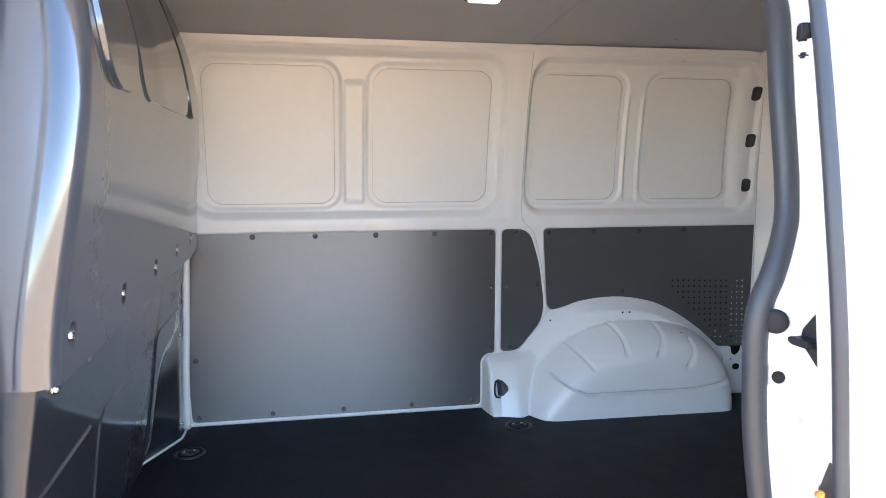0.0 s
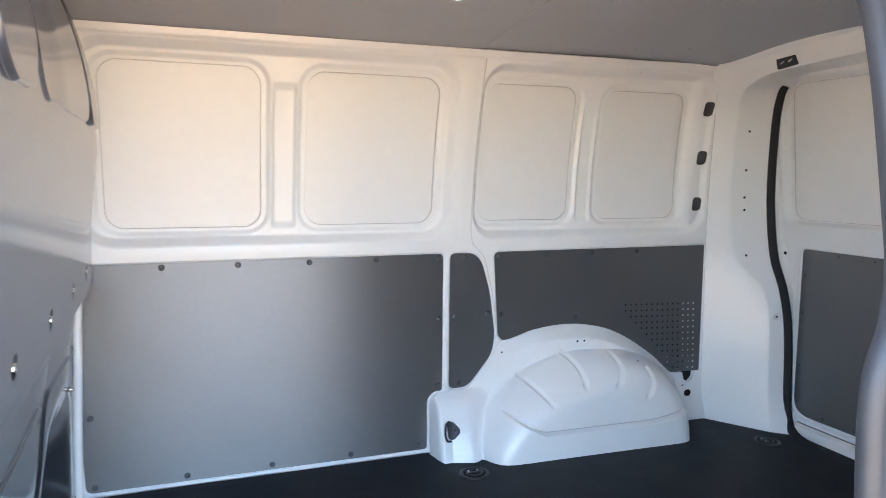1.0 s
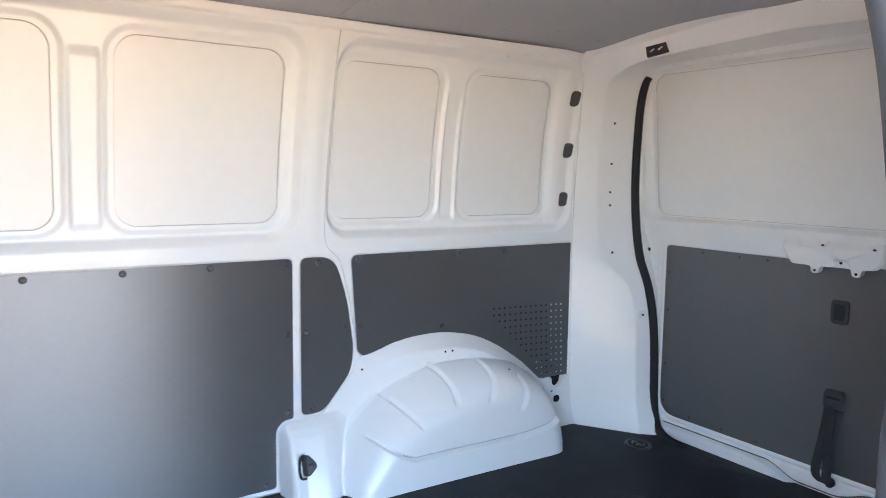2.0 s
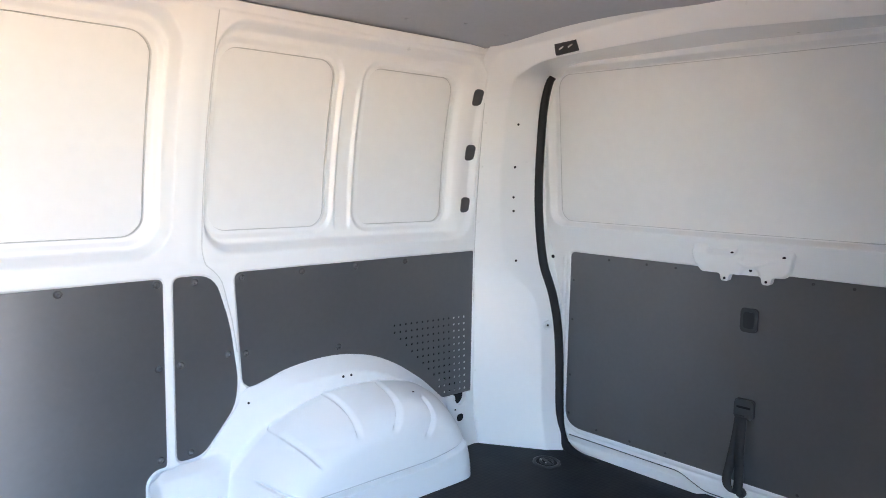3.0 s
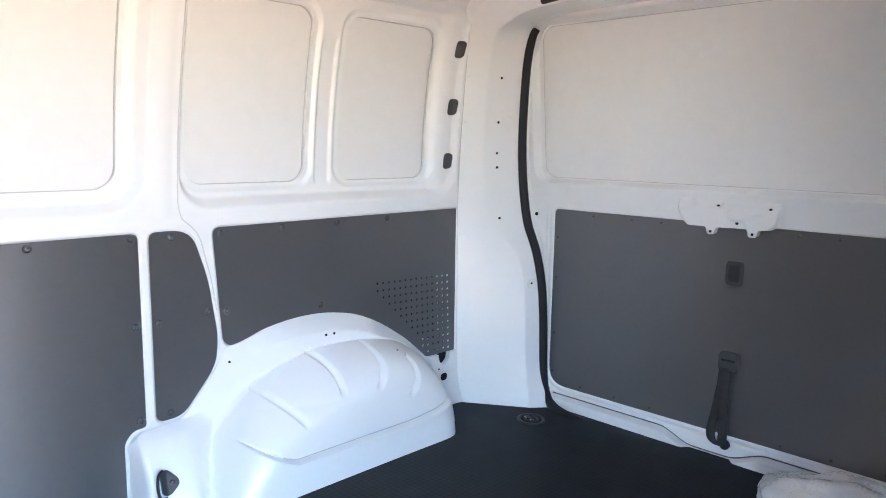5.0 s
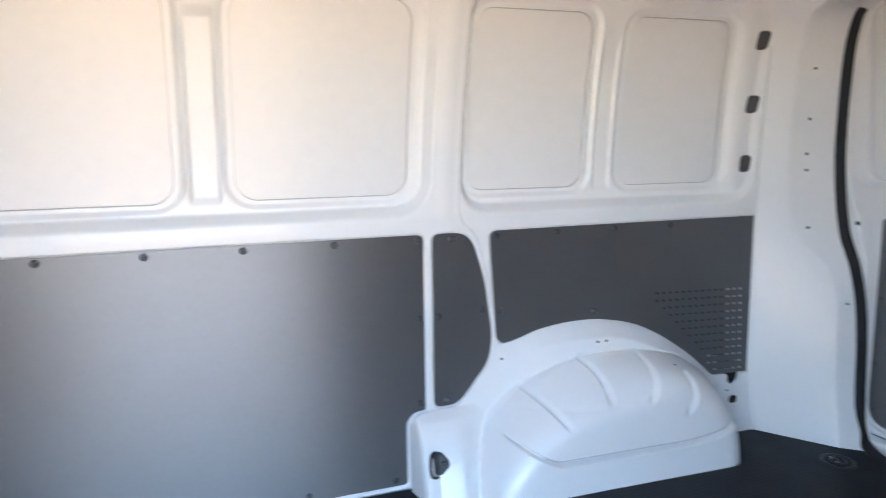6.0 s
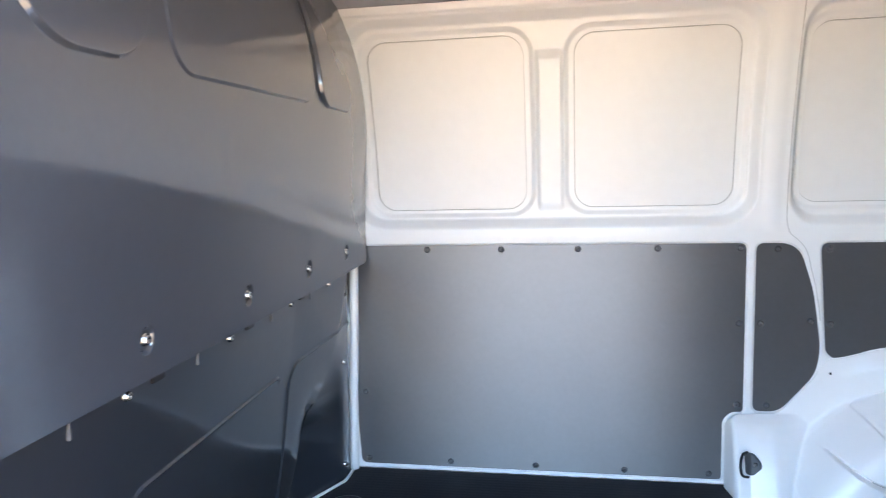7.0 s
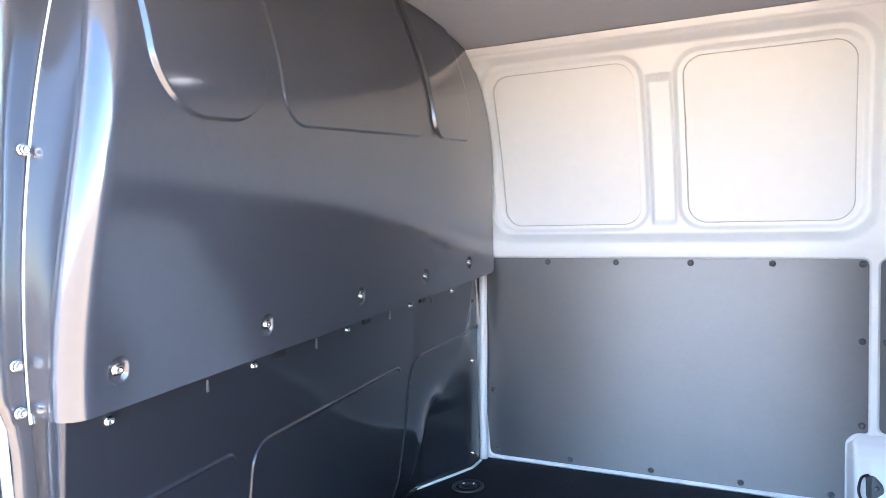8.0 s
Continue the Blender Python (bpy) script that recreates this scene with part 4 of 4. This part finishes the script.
bulkhead = thing("bulkhead", "glossy anthracite steel bulkhead of two bolted pressed sheets", "bulkhead", (0.0, CENTRE, 0.0))
outline = dense(rounded([(U0, 0.648), (1.700, 0.648), (1.700, 0.76), (1.670, 1.02), (1.600, 1.36), (1.30, 1.46), (0.40, 1.46), (U0, 1.42)], [0.002, 0.03, 0.03, 0.1, 0.05, 0.05, 0.05, 0.002]), 0.012)
upper_sheet = adopt(sheet("upper_sheet", up_surface, outline, STEEL, None, "upper anthracite sheet with a rounded end", extra=extra, grid=0.013, toward=(1, 0, 0), back=0.004, bare=lambda u, v: u < 0.262), bulkhead)

LOW_PANELS = [(-0.05, 0.492, -0.30, 0.472, 0.035), (0.537, 1.150, -0.30, 0.466, 0.045), (1.196, 1.720, -0.30, 0.467, 0.060)]


def low_x(y, z):
    """The lower sheet slopes back to the floor; its foot rises towards a far corner that is drawn forward to the wall."""
    low = np.minimum(z, 0.02)
    deep = np.maximum(z - 0.20 * step01((y - 1.24) / 0.20) * (1 - step01((z - 0.24) / 0.18)), low)
    off = sum(np.interp(deep + k, [-0.10, 0.0, 0.06, 0.12, 0.30, 0.47, 0.55, 0.63, 0.75], [-0.19, -0.137, -0.096, -0.066, -0.041, -0.025, -0.013, 0.0, 0.018]) for k in (-0.03, -0.015, 0, 0.015, 0.03)) / 5
    x = 0.112 - 0.034 * np.clip(y - 0.2, 0, 1) + off
    wallend = 0.034 + 0.022 * z
    k = 0
    for h in (-0.016, -0.008, 0, 0.008, 0.016):
        start = np.interp(z + h, [0, 0.15, 0.22, 0.31, 0.40, 0.50, 0.60], [1.385, 1.395, 1.415, 1.455, 1.515, 1.575, 1.600])
        k = k + np.clip((y + h - start) / (1.592 + 0.04 * z - start), 0, 1) / 5
    return x * (1 - k) + wallend * k


def low_press(y, z):
    d = 0 * y
    for a, b, c, e, r in LOW_PANELS:
        lean = y + (0.45 - z) * 0.12
        s = rbox(lean, z, a, b, c, e, r)
        d = d - 0.0048 * np.exp(-(s / 0.0030) ** 2) * (1 - step01((lean - b + 0.035) / 0.032))
    return d


def low_surface(y, z):
    return low_x(y, z) - low_press(y, z), y, z


extra = []
for a, b, c, e, r in LOW_PANELS:
    for o in (0.008, 0.0055, 0.0035, 0.0018, 0, -0.0018, -0.0035, -0.0055, -0.008):
        extra += [(p - (0.45 - q) * 0.12, q) for p, q in rloop(a - o, b + o, c - o, e + o, r + o, 0.005) if q > 0]
lower_sheet = adopt(sheet("lower_sheet", low_surface, dense([(0.138, -0.01), (1.668, -0.01), (1.672, 0.60), (1.66, 0.668), (0.138, 0.668)], 0.012), STEEL_LOWER, None, "lower anthracite sheet with pressed outlines", extra=extra, grid=0.011, toward=(1, 0, 0), back=0.003), bulkhead)


def hexbolt(parent, at, axis, r=0.0075, h=0.007):
    return lathe("bolt", [(r * 1.25, 0), (r * 1.25, 0.0018), (r * 1.2, 0.0022), (r, 0.0024), (r, h), (r * 0.86, h + 0.0012), (r * 0.45, h + 0.0012), (r * 0.4, h - 0.001)], CHROME, at, axis, parent, "zinc-plated hexagon bolt", sides=6 * 2)


for y in (0.207, 0.533, 0.860, 1.181, 1.480):
    hexbolt(upper_sheet, (float(smooth_up_x(y, 0.704)) - 0.006, y, 0.705), (1, 0, -0.05))
for y in (0.204, 0.523, 0.846, 1.160, 1.42):
    hexbolt(lower_sheet, (float(low_x(y, 0.628)), y, 0.628), (1, 0, -0.1), 0.0065, 0.006)
for y in (0.404, 0.727, 1.049, 1.290):
    block("tab", (float(low_x(y, 0.63)) - 0.003, y - 0.0025, 0.612), (float(low_x(y, 0.63)) + 0.002, y + 0.0025, 0.634), SHADED, lower_sheet, "small grey weld tab", 0.001)
for y in (0.60, 0.93, 1.23):
    block("rubber_pad", (float(low_x(y, 0.63)) - 0.003, y - 0.016, 0.625), (float(low_x(y, 0.63)) + 0.006, y + 0.016, 0.655), RUBBER, lower_sheet, "", 0.002)
for z in (0.56, 0.36, 0.05):
    hexbolt(lower_sheet, (0.035 + 0.022 * z, 1.606 + 0.04 * z, z), (1, -0.3, 0), 0.0055, 0.008)
hexbolt(lower_sheet, (-0.052, 1.365, 0.016), (0.6, -0.3, 0.7), 0.006, 0.006)
hexbolt(lower_sheet, (-0.052, 1.335, 0.018), (0.6, -0.3, 0.7), 0.006, 0.006)
# rounded return of the lower sheet round its end
rows = []
for z in np.linspace(-0.02, 0.664, 24):
    x = float(low_x(np.float64(0.138), np.float64(z)))
    rows.append([(x - 0.006 + 0.006 * math.cos(a), 0.1385 - 0.006 * math.sin(a), z) for a in (0, 0.4, 0.8, 1.2, 1.571)] + [(x - 0.04, 0.136, z), (0.016, 0.150, z)])
grid_surface("sheet_return", rows, STEEL_LOWER, lower_sheet, "rounded end of the lower sheet")
# end flange bolted to the door pillar, at right angles to the rounded end
LIP = [(0.018, float(up_surface(np.float64(U0), np.float64(z))[1]), z) for z in (0.52, 0.632, 0.755, 0.90, 1.07, 1.246, 1.38)]
rows = []
for x, y, z in smooth_path([(0.018, 0.110, -0.02)] + LIP, 5):
    wide = 0.030 + 0.022 * float(step01(np.float64((z - 0.64) / 0.04))) + 0.14 * max(0, z - 0.95)
    rows.append([(x, y + 0.012, z), (x, y, z), (x - 0.001, y - wide * 0.4, z), (x - 0.002, y - wide, z)])
end_flange = adopt(grid_surface("end_flange", rows, STEEL, None, "vertical anthracite flange with bolts", thick=0.003), bulkhead)
tube("flange_lip", [(x + 0.004, y, z) for x, y, z in LIP[1:]], 0.0026, SKIN, end_flange, "pale bare edge of the flange", sides=8)
for y, z in ((0.134, 0.652), (0.135, 0.720), (0.176, 1.024)):
    hexbolt(end_flange, (0.020, y, z), (1, -0.1, 0), 0.0072, 0.008)

# ---- floor ----
floor_loop = [(-0.085, 0.02), (2.515, 0.02), (2.515, 1.43), (2.44, 1.45), (2.30, 1.66), (2.20, 1.70), (0.030, 1.70), (0.024, 1.59), (-0.085, 1.37)]
floor_ob = tagged(prism("floor", floor_loop, lambda u, v, k: Vector((u, v, -k)), 0.012, FLOORMAT, None, "black studded rubber cargo floor", 0.0), category="floor", kind="structure")
edge_strip = tagged(tube("floor_edge", [(-0.056, 1.385, 0.002), (-0.010, 1.480, 0.003), (0.030, 1.570, 0.003), (0.041, 1.60, 0.003), (0.044, 1.66, 0.006)], 0.0045, WHITE, None, "thin white body edge between floor and bulkhead", sides=8), category="trim", kind="structure")
front_corner = tagged(tube("corner_trim", [(0.042, 1.690, 0.0), (0.046, 1.696, 0.2), (0.054, 1.70, 0.4), (0.062, 1.702, 0.66)], 0.014, WHITE, None, "white body edge in the corner behind the bulkhead", sides=8), category="trim", kind="structure")


def tie_down(x, y, turn):
    t = thing("tie_down", "black round recessed tie-down ring in the rubber floor", "tie-down ring", (x, y, 0.0), "floor tie-down rings")
    bm = bmesh.new()
    prof = [(0.050, 0.0), (0.049, 0.004), (0.044, 0.0055), (0.039, 0.004), (0.036, -0.004)]
    rings = [[bm.verts.new((r * 1.0 * math.cos(a), r * 0.92 * math.sin(a), h)) for a in (2 * math.pi * k / 32 for k in range(32))] for r, h in prof]
    for a, b in zip(rings[:-1], rings[1:]):
        for k in range(32):
            bm.faces.new((a[k], a[(k + 1) % 32], b[(k + 1) % 32], b[k]))
    part("rim", bm, PLASTIC, t)
    bm = bmesh.new()
    bmesh.ops.create_circle(bm, cap_ends=True, radius=0.038, segments=32, matrix=Matrix.Translation((0, 0, 0.001)))
    part("bowl", bm, DARKHOLE, t)
    loop = [(0.026 * math.cos(a), 0.020 * math.sin(a), 0.0045) for a in (2 * math.pi * k / 12 for k in range(12))]
    tube("ring", loop, 0.0035, PLASTIC, t, closed=True, sides=8)
    block("bar", (-0.030, -0.005, 0.002), (0.030, 0.005, 0.0075), PLASTIC, t, "", 0.002)
    for sx in (-0.016, 0.016):
        lathe("rivet", [(0.005, 0.002), (0.004, 0.008), (0.002, 0.009)], CHROME, (sx, 0.012, 0), (0, 0, 1), t, sides=10)
    t.rotation_euler = (0, 0, turn)
    return t


for x, y, turn in ((1.214, 1.488, 0.1), (2.335, 1.392, 1.2), (0.086, 1.459, 0.3)):
    tie_down(x, y, turn)


# ---- roof lining, its bow seam and the lamp ----
def roof_z(x, y):
    w = np.clip(np.abs(y - CENTRE) / 0.735, 0, 1)
    return 1.353 + 0.092 * (1 - w ** 2.6) - (0.010 + 0.044 * (1 - w ** 5)) * np.clip((x - 1.7) / 0.5, 0, 1) ** 2


def roof_surface(x, y):
    seam_d = x - (1.262 + 0.05 * (1 - np.clip(np.abs(y - CENTRE) / 0.72, 0, 1) ** 2) * 1.2)
    return x, y, roof_z(x, y) + 0.004 * np.exp(-(seam_d / 0.004) ** 2) + 0.003 * (seam_d > 0)


extra = []
for y in np.arange(0.15, 1.58, 0.02):
    c = 1.262 + 0.06 * (1 - min(1, abs(y - CENTRE) / 0.72) ** 2)
    extra += [(c + o, y) for o in (-0.008, -0.004, -0.002, 0, 0.002, 0.004, 0.008)]
outline = dense([(-0.10, 1.585), (2.13, 1.575), (2.165, 1.50), (2.172, 1.40), (2.184, 1.28), (2.20, 1.08), (2.204, 0.86), (2.20, 0.64), (2.184, 0.44), (2.172, 0.32), (2.165, 0.22), (2.13, 0.145), (-0.10, 0.135)], 0.03)
ceiling = tagged(sheet("ceiling", roof_surface, outline, LINER, None, "plain grey roof lining with a curved seam", extra=extra, grid=0.04, toward=(0, 0, -1)), category="ceiling", kind="structure")
for x, y in ((1.78, 1.50), (1.95, 1.44), (2.10, 1.42)):
    lathe("clip", [(0.007, 0), (0.006, 0.002), (0.003, 0.003)], LINER, (x, y, float(roof_z(np.float64(x), np.float64(y)))), (0, 0, -1), ceiling, sides=10)
lamp = thing("ceiling_lamp", "lit white rectangular lamp in the roof lining", "lamp", (1.0, 1.215, 1.42))
lz = float(roof_z(np.float64(1.0), np.float64(1.215)))
slope = math.atan2(float(roof_z(np.float64(1.0), np.float64(1.255)) - roof_z(np.float64(1.0), np.float64(1.175))), 0.08)
for nm, a, b, d0, d1, mat in (("housing", 0.056, 0.034, -0.004, 0.008, PLASTIC), ("lens", 0.046, 0.026, 0.004, 0.012, LAMPGLOW)):
    ob = adopt(prism(nm, rounded([(-a, -b), (a, -b), (a, b), (-a, b)], 0.008), lambda u, v, k, d0=d0, d1=d1: Vector((1.003 + u, 1.215 + v * math.cos(slope), lz + v * math.sin(slope) - d1 + k)), d1 - d0, mat, None, bevel=0.002), lamp)

# ---- outer body that closes the cargo space ----
def shell(name, rows_, label):
    return tagged(grid_surface(name, rows_, WHITE, None, label, thick=0.004), category="body", kind="structure")


section = [(1.79, -0.25), (1.80, 0.3), (1.795, 0.65), (1.765, 0.95), (1.70, 1.25), (1.655, 1.38), (1.60, 1.45), (1.50, 1.495), (1.2, 1.525), (0.86, 1.535)]
section = section + [(2 * CENTRE - y, z) for y, z in section[-2::-1]]
shell("body_roof", [[Vector((x, y, z)) for y, z in section if z > 1.37] for x in (-0.35, 0.5, 1.4, 2.3, 2.60)], "white van roof")
shell("body_side", [[Vector((x, y, z)) for y, z in section[:6]] for x in (-0.35, 0.5, 1.4, 2.3, 2.62)], "white van body side")
tagged(block("body_rear", (2.585, -0.05, -0.25), (2.60, 1.78, 1.56), WHITE, None, "white outer face of the tailgate", 0.002), category="body", kind="structure")
tagged(block("body_front", (-0.20, -0.05, -0.25), (-0.185, 1.78, 1.50), DARKHOLE, None, "dark cab side of the bulkhead", 0.002), category="body", kind="structure")
tagged(block("body_underside", (-0.2, -0.06, -0.24), (2.60, 1.78, -0.030), WHITE, None, "white van underbody", 0.002), category="body", kind="structure")


# ---- sliding door opening: rear jamb, seal, front pillar, header ----
def right_y(z):
    return 0.014 + 0.256 * max(0, z - 0.65) ** 2


JAMB_Z = [-0.03, 0.10, 0.25, 0.40, 0.50, 0.58, 0.69, 0.74, 0.79, 0.86, 0.93, 1.05, 1.13, 1.20, 1.30, 1.40]
JAMB_X = [1.235, 1.210, 1.185, 1.166, 1.150, 1.141, 1.136, 1.142, 1.164, 1.194, 1.202, 1.197, 1.203, 1.212, 1.204, 1.190]
JAMB_Y = [0.075, 0.074, 0.073, 0.072, 0.071, 0.070, 0.070, 0.070, 0.074, 0.094, 0.110, 0.126, 0.147, 0.174, 0.215, 0.27]
JAMB_DX = [0.10, 0.012, 0.004, 0.014, 0.040, 0.052, 0.056, 0.062, 0.075]
JAMB_DY = [0.020, 0.014, 0.0, -0.020, -0.045, -0.075, -0.095, -0.108, -0.112]
STRETCH = 0.03


def jamb_surface(u, z):
    """u runs round the pressed profile of the jamb; ledge, hollow and pocket lie below its face."""
    s = u / STRETCH
    bow = 0.012 * np.exp(-((z - 0.62) / 0.05) ** 2) * np.clip(1 - np.abs(s - 4.5), 0, 1)
    x = np.interp(z, JAMB_Z, JAMB_X) + np.interp(s, range(9), JAMB_DX) - bow
    y = np.interp(z, JAMB_Z, JAMB_Y) + np.interp(s, range(9), JAMB_DY)
    d = 0.007 * ramp(rbox(s * 0.03, z, 0.05, 0.30, 0.618, 0.652, 0.006), 0.004)
    d = d + 0.030 * ramp(rbox(s * 0.03, z, 0.115, 0.30, 0.556, 0.578, 0.008), 0.005)
    d = d + 0.010 * step01((0.770 - z) / 0.016) * step01((z - 0.60) / 0.01) * step01((s - 3.25) / 0.15)
    d = d + 0.008 * step01((0.530 - z) / 0.030) * step01((s - 3.0) / 0.3)
    return x + d * 0.8, y + d * 0.6, z


extra = []
for z in (0.52, 0.528, 0.536, 0.545, 0.550, 0.554, 0.5575, 0.561, 0.565, 0.570, 0.573, 0.5765, 0.580, 0.585, 0.600, 0.606, 0.612, 0.6165, 0.6195, 0.622, 0.626, 0.635, 0.645, 0.648, 0.6505, 0.653, 0.657, 0.752, 0.757, 0.762, 0.767, 0.772):
    extra += [(u, z) for u in np.arange(0.07, 0.20, 0.004)]
jamb = tagged(sheet("wall_right", jamb_surface, dense([(0.005, -0.03), (0.235, -0.03), (0.235, 1.395), (0.005, 1.395)], 0.02), WHITE, None, "", extra=extra, grid=0.014, toward=(-0.8, -0.6, 0)),
              "white pressed-steel door jamb with ledge and pocket", "wall", kind="structure")
rows = [[(x + 0.070, y - 0.111, z), (1.45, y - 0.116, z), (2.60, y - 0.114, z)] for x, y, z in zip(JAMB_X, JAMB_Y, JAMB_Z)]
tagged(grid_surface("body_quarter", rows, WHITE, None, "white body side behind the sliding door opening"), category="body", kind="structure")
for nm, z0, z1, mat, lab in (("wall_right_upper", 0.70, 1.37, WHITE, "plain white upper inner wall behind the sliding door opening"), ("wall_right_lower", -0.01, 0.70, LAMINATE, "plain dark lower inner wall behind the sliding door opening")):
    rows = [[(x, right_y(z) + 0.034 * max(0, x - 1.25) ** 1.5, z) for x in np.linspace(1.24, 2.28, 8)] for z in np.linspace(z0, z1, 8)]
    tagged(grid_surface(nm, rows, mat, None, lab), category="wall", kind="structure")
seal_pts = [(x, y, z) for x, y, z in zip(JAMB_X, JAMB_Y, JAMB_Z)]
jamb_seal = tagged(tube("door_seal", seal_pts, 0.0185, GREYRUBBER, None, "thick dark grey rubber seal hose round the sliding door opening", sides=18), category="seal", kind="structure")
stop = thing("rubber_stop", "round dark grey rubber door stop on the white jamb", "door stop", (1.175, 0.055, 0.712))
adopt(lathe("pad", [(0.0185, 0), (0.0185, 0.005), (0.017, 0.007), (0.008, 0.0075)], RUBBER, (1.155, 0.051, 0.717), (-0.75, -0.65, 0)), stop)
adopt(lathe("hole", [(0.0095, -0.002), (0.0095, 0.002), (0.007, 0.0022)], DARKHOLE, (1.163, 0.049, 0.631), (-0.85, -0.5, 0)), jamb)
bracket = thing("door_striker", "black plastic door striker with a rounded tongue on the jamb", "striker", (1.20, 0.02, 0.68))
adopt(prism("plate", rounded([(0.004, 0.014), (-0.024, 0.052), (-0.060, 0.048), (-0.060, -0.045), (-0.030, -0.040), (0.0, -0.006)], 0.009), lambda u, v, k: Vector((1.178 + k - 0.25 * u, 0.021 + u, 0.694 + v)), 0.018, PLASTIC, None, bevel=0.003), bracket)
adopt(prism("tongue", rounded([(0.012, 0.002), (0.002, 0.008), (-0.030, 0.004), (-0.030, -0.006), (0.002, -0.005)], 0.004), lambda u, v, k: Vector((1.160 + k - 0.2 * u, 0.020 + u, 0.694 + v)), 0.026, PLASTIC, None, bevel=0.003), bracket)

# open sliding door standing outside behind the opening
sliding = thing("sliding_door", "open white sliding door with a grey seal on its leading edge", "door", (1.6, -0.13, -0.2))
rows = []
for z in np.linspace(-0.20, 1.30, 26):
    # the door leans in towards the roof like the body side
    y0 = -0.068 + 0.32 * max(0, z - 0.65) ** 2
    x0 = 1.128 + 0.105 * max(0, 0.90 - z) ** 1.4 + 0.10 * max(0, z - 0.97) ** 1.5
    rows.append([(x0 + 0.12, y0 + 0.004, z), (x0 - 0.007, y0 + 0.002, z), (x0 - 0.010, y0 - 0.002, z), (x0 + 0.008, y0 - 0.022, z), (x0 + 0.012, y0 - 0.040, z), (x0 + 0.022, y0 - 0.050, z), (x0 + 0.10, y0 - 0.062, z), (2.25, y0 - 0.066, z), (2.25, y0, z)])
adopt(grid_surface("door_body", rows, WHITE), sliding)
adopt(tube("edge_seal", [Vector(r[3]) + Vector((-0.004, -0.004, 0)) for r in rows], 0.0105, GREYRUBBER, None, "dark grey rubber edge seal", sides=12), sliding)
adopt(block("upper_hook", (1.120, -0.012, 1.112), (1.140, 0.003, 1.136), PLASTIC, None, "small black hook", 0.003), sliding)
adopt(block("lower_hook", (1.119, -0.015, 1.089), (1.146, -0.004, 1.097), PLASTIC, None, "small black hook", 0.003), sliding)
latch = adopt(prism("latch", rounded([(0.0, -0.08), (0.035, -0.08), (0.035, 0.045), (0.0, 0.065)], 0.005), lambda u, v, k: Vector((1.145 + k + u * 0.3, -0.069 - u * 0.6, 0.500 + v)), 0.01, PLASTIC, None, "black door latch", bevel=0.002), sliding)
block("latch_mark", (1.129, -0.088, 0.508), (1.141, -0.079, 0.517), ORANGE, latch, "orange plastic mark", 0.002)

# pillar between cab door and sliding door
rows = []
for z in np.linspace(-0.2, 1.45, 12):
    lean = 0.20 * max(0, z - 0.70) ** 2
    rows.append([(0.008, 0.120 + lean, z), (0.006, 0.100 + lean, z), (0.000, 0.085 + lean, z), (0.006, 0.06 + lean, z), (0.010, 0.00 + lean, z), (-0.004, -0.05 + lean, z), (-0.03, -0.072 + lean, z), (-0.35, -0.08 + lean, z)])
front_pillar = tagged(grid_surface("front_pillar", rows, WHITE, None, "white steel pillar in front of the sliding door opening"), category="pillar", kind="structure")
tagged(tube("pillar_seal", [(0.016, 0.088 + 0.20 * max(0, z - 0.70) ** 2, z) for z in np.linspace(-0.1, 1.42, 10)], 0.011, GREYRUBBER, None, "dark rubber seal on the front door pillar", sides=12), category="seal", kind="structure")
tagged(block("door_header", (-0.1, 0.04, 1.345), (1.30, 0.22, 1.50), WHITE, None, "white roof rail over the sliding door opening", 0.02), category="rail", kind="structure")
tagged(block("door_sill", (-0.1, -0.06, -0.20), (1.25, 0.03, 0.004), WHITE, None, "white step sill of the sliding door opening", 0.01), category="sill", kind="structure")

# crumpled clear film on the floor by the tailgate
bm = bmesh.new()
bmesh.ops.create_icosphere(bm, subdivisions=6, radius=1)
for v in bm.verts:
    n = v.co.normalized()
    k = 1 + 0.22 * noise.noise(n * 1.4) + 0.10 * noise.noise(n * 3.2 + Vector((3, 1, 2))) + 0.015 * noise.noise(n * 6.0)
    v.co = Vector((2.335 + n.x * 0.155 * k, 0.455 + n.y * 0.175 * k, max(0.003, 0.035 + n.z * 0.080 * k)))
film = tagged(part("plastic_bag", bm, BAG, None, "crumpled milky plastic bag lying on the cargo floor"), category="plastic bag")

# ---- outside ground ----
bm = bmesh.new()
bmesh.ops.create_grid(bm, x_segments=60, y_segments=60, size=400)
ground = tagged(part("ground", bm, GROUND, None, "pale sunlit paving under an open sky"), category="ground", kind="structure")
ground.location = (0, 0, -0.57)
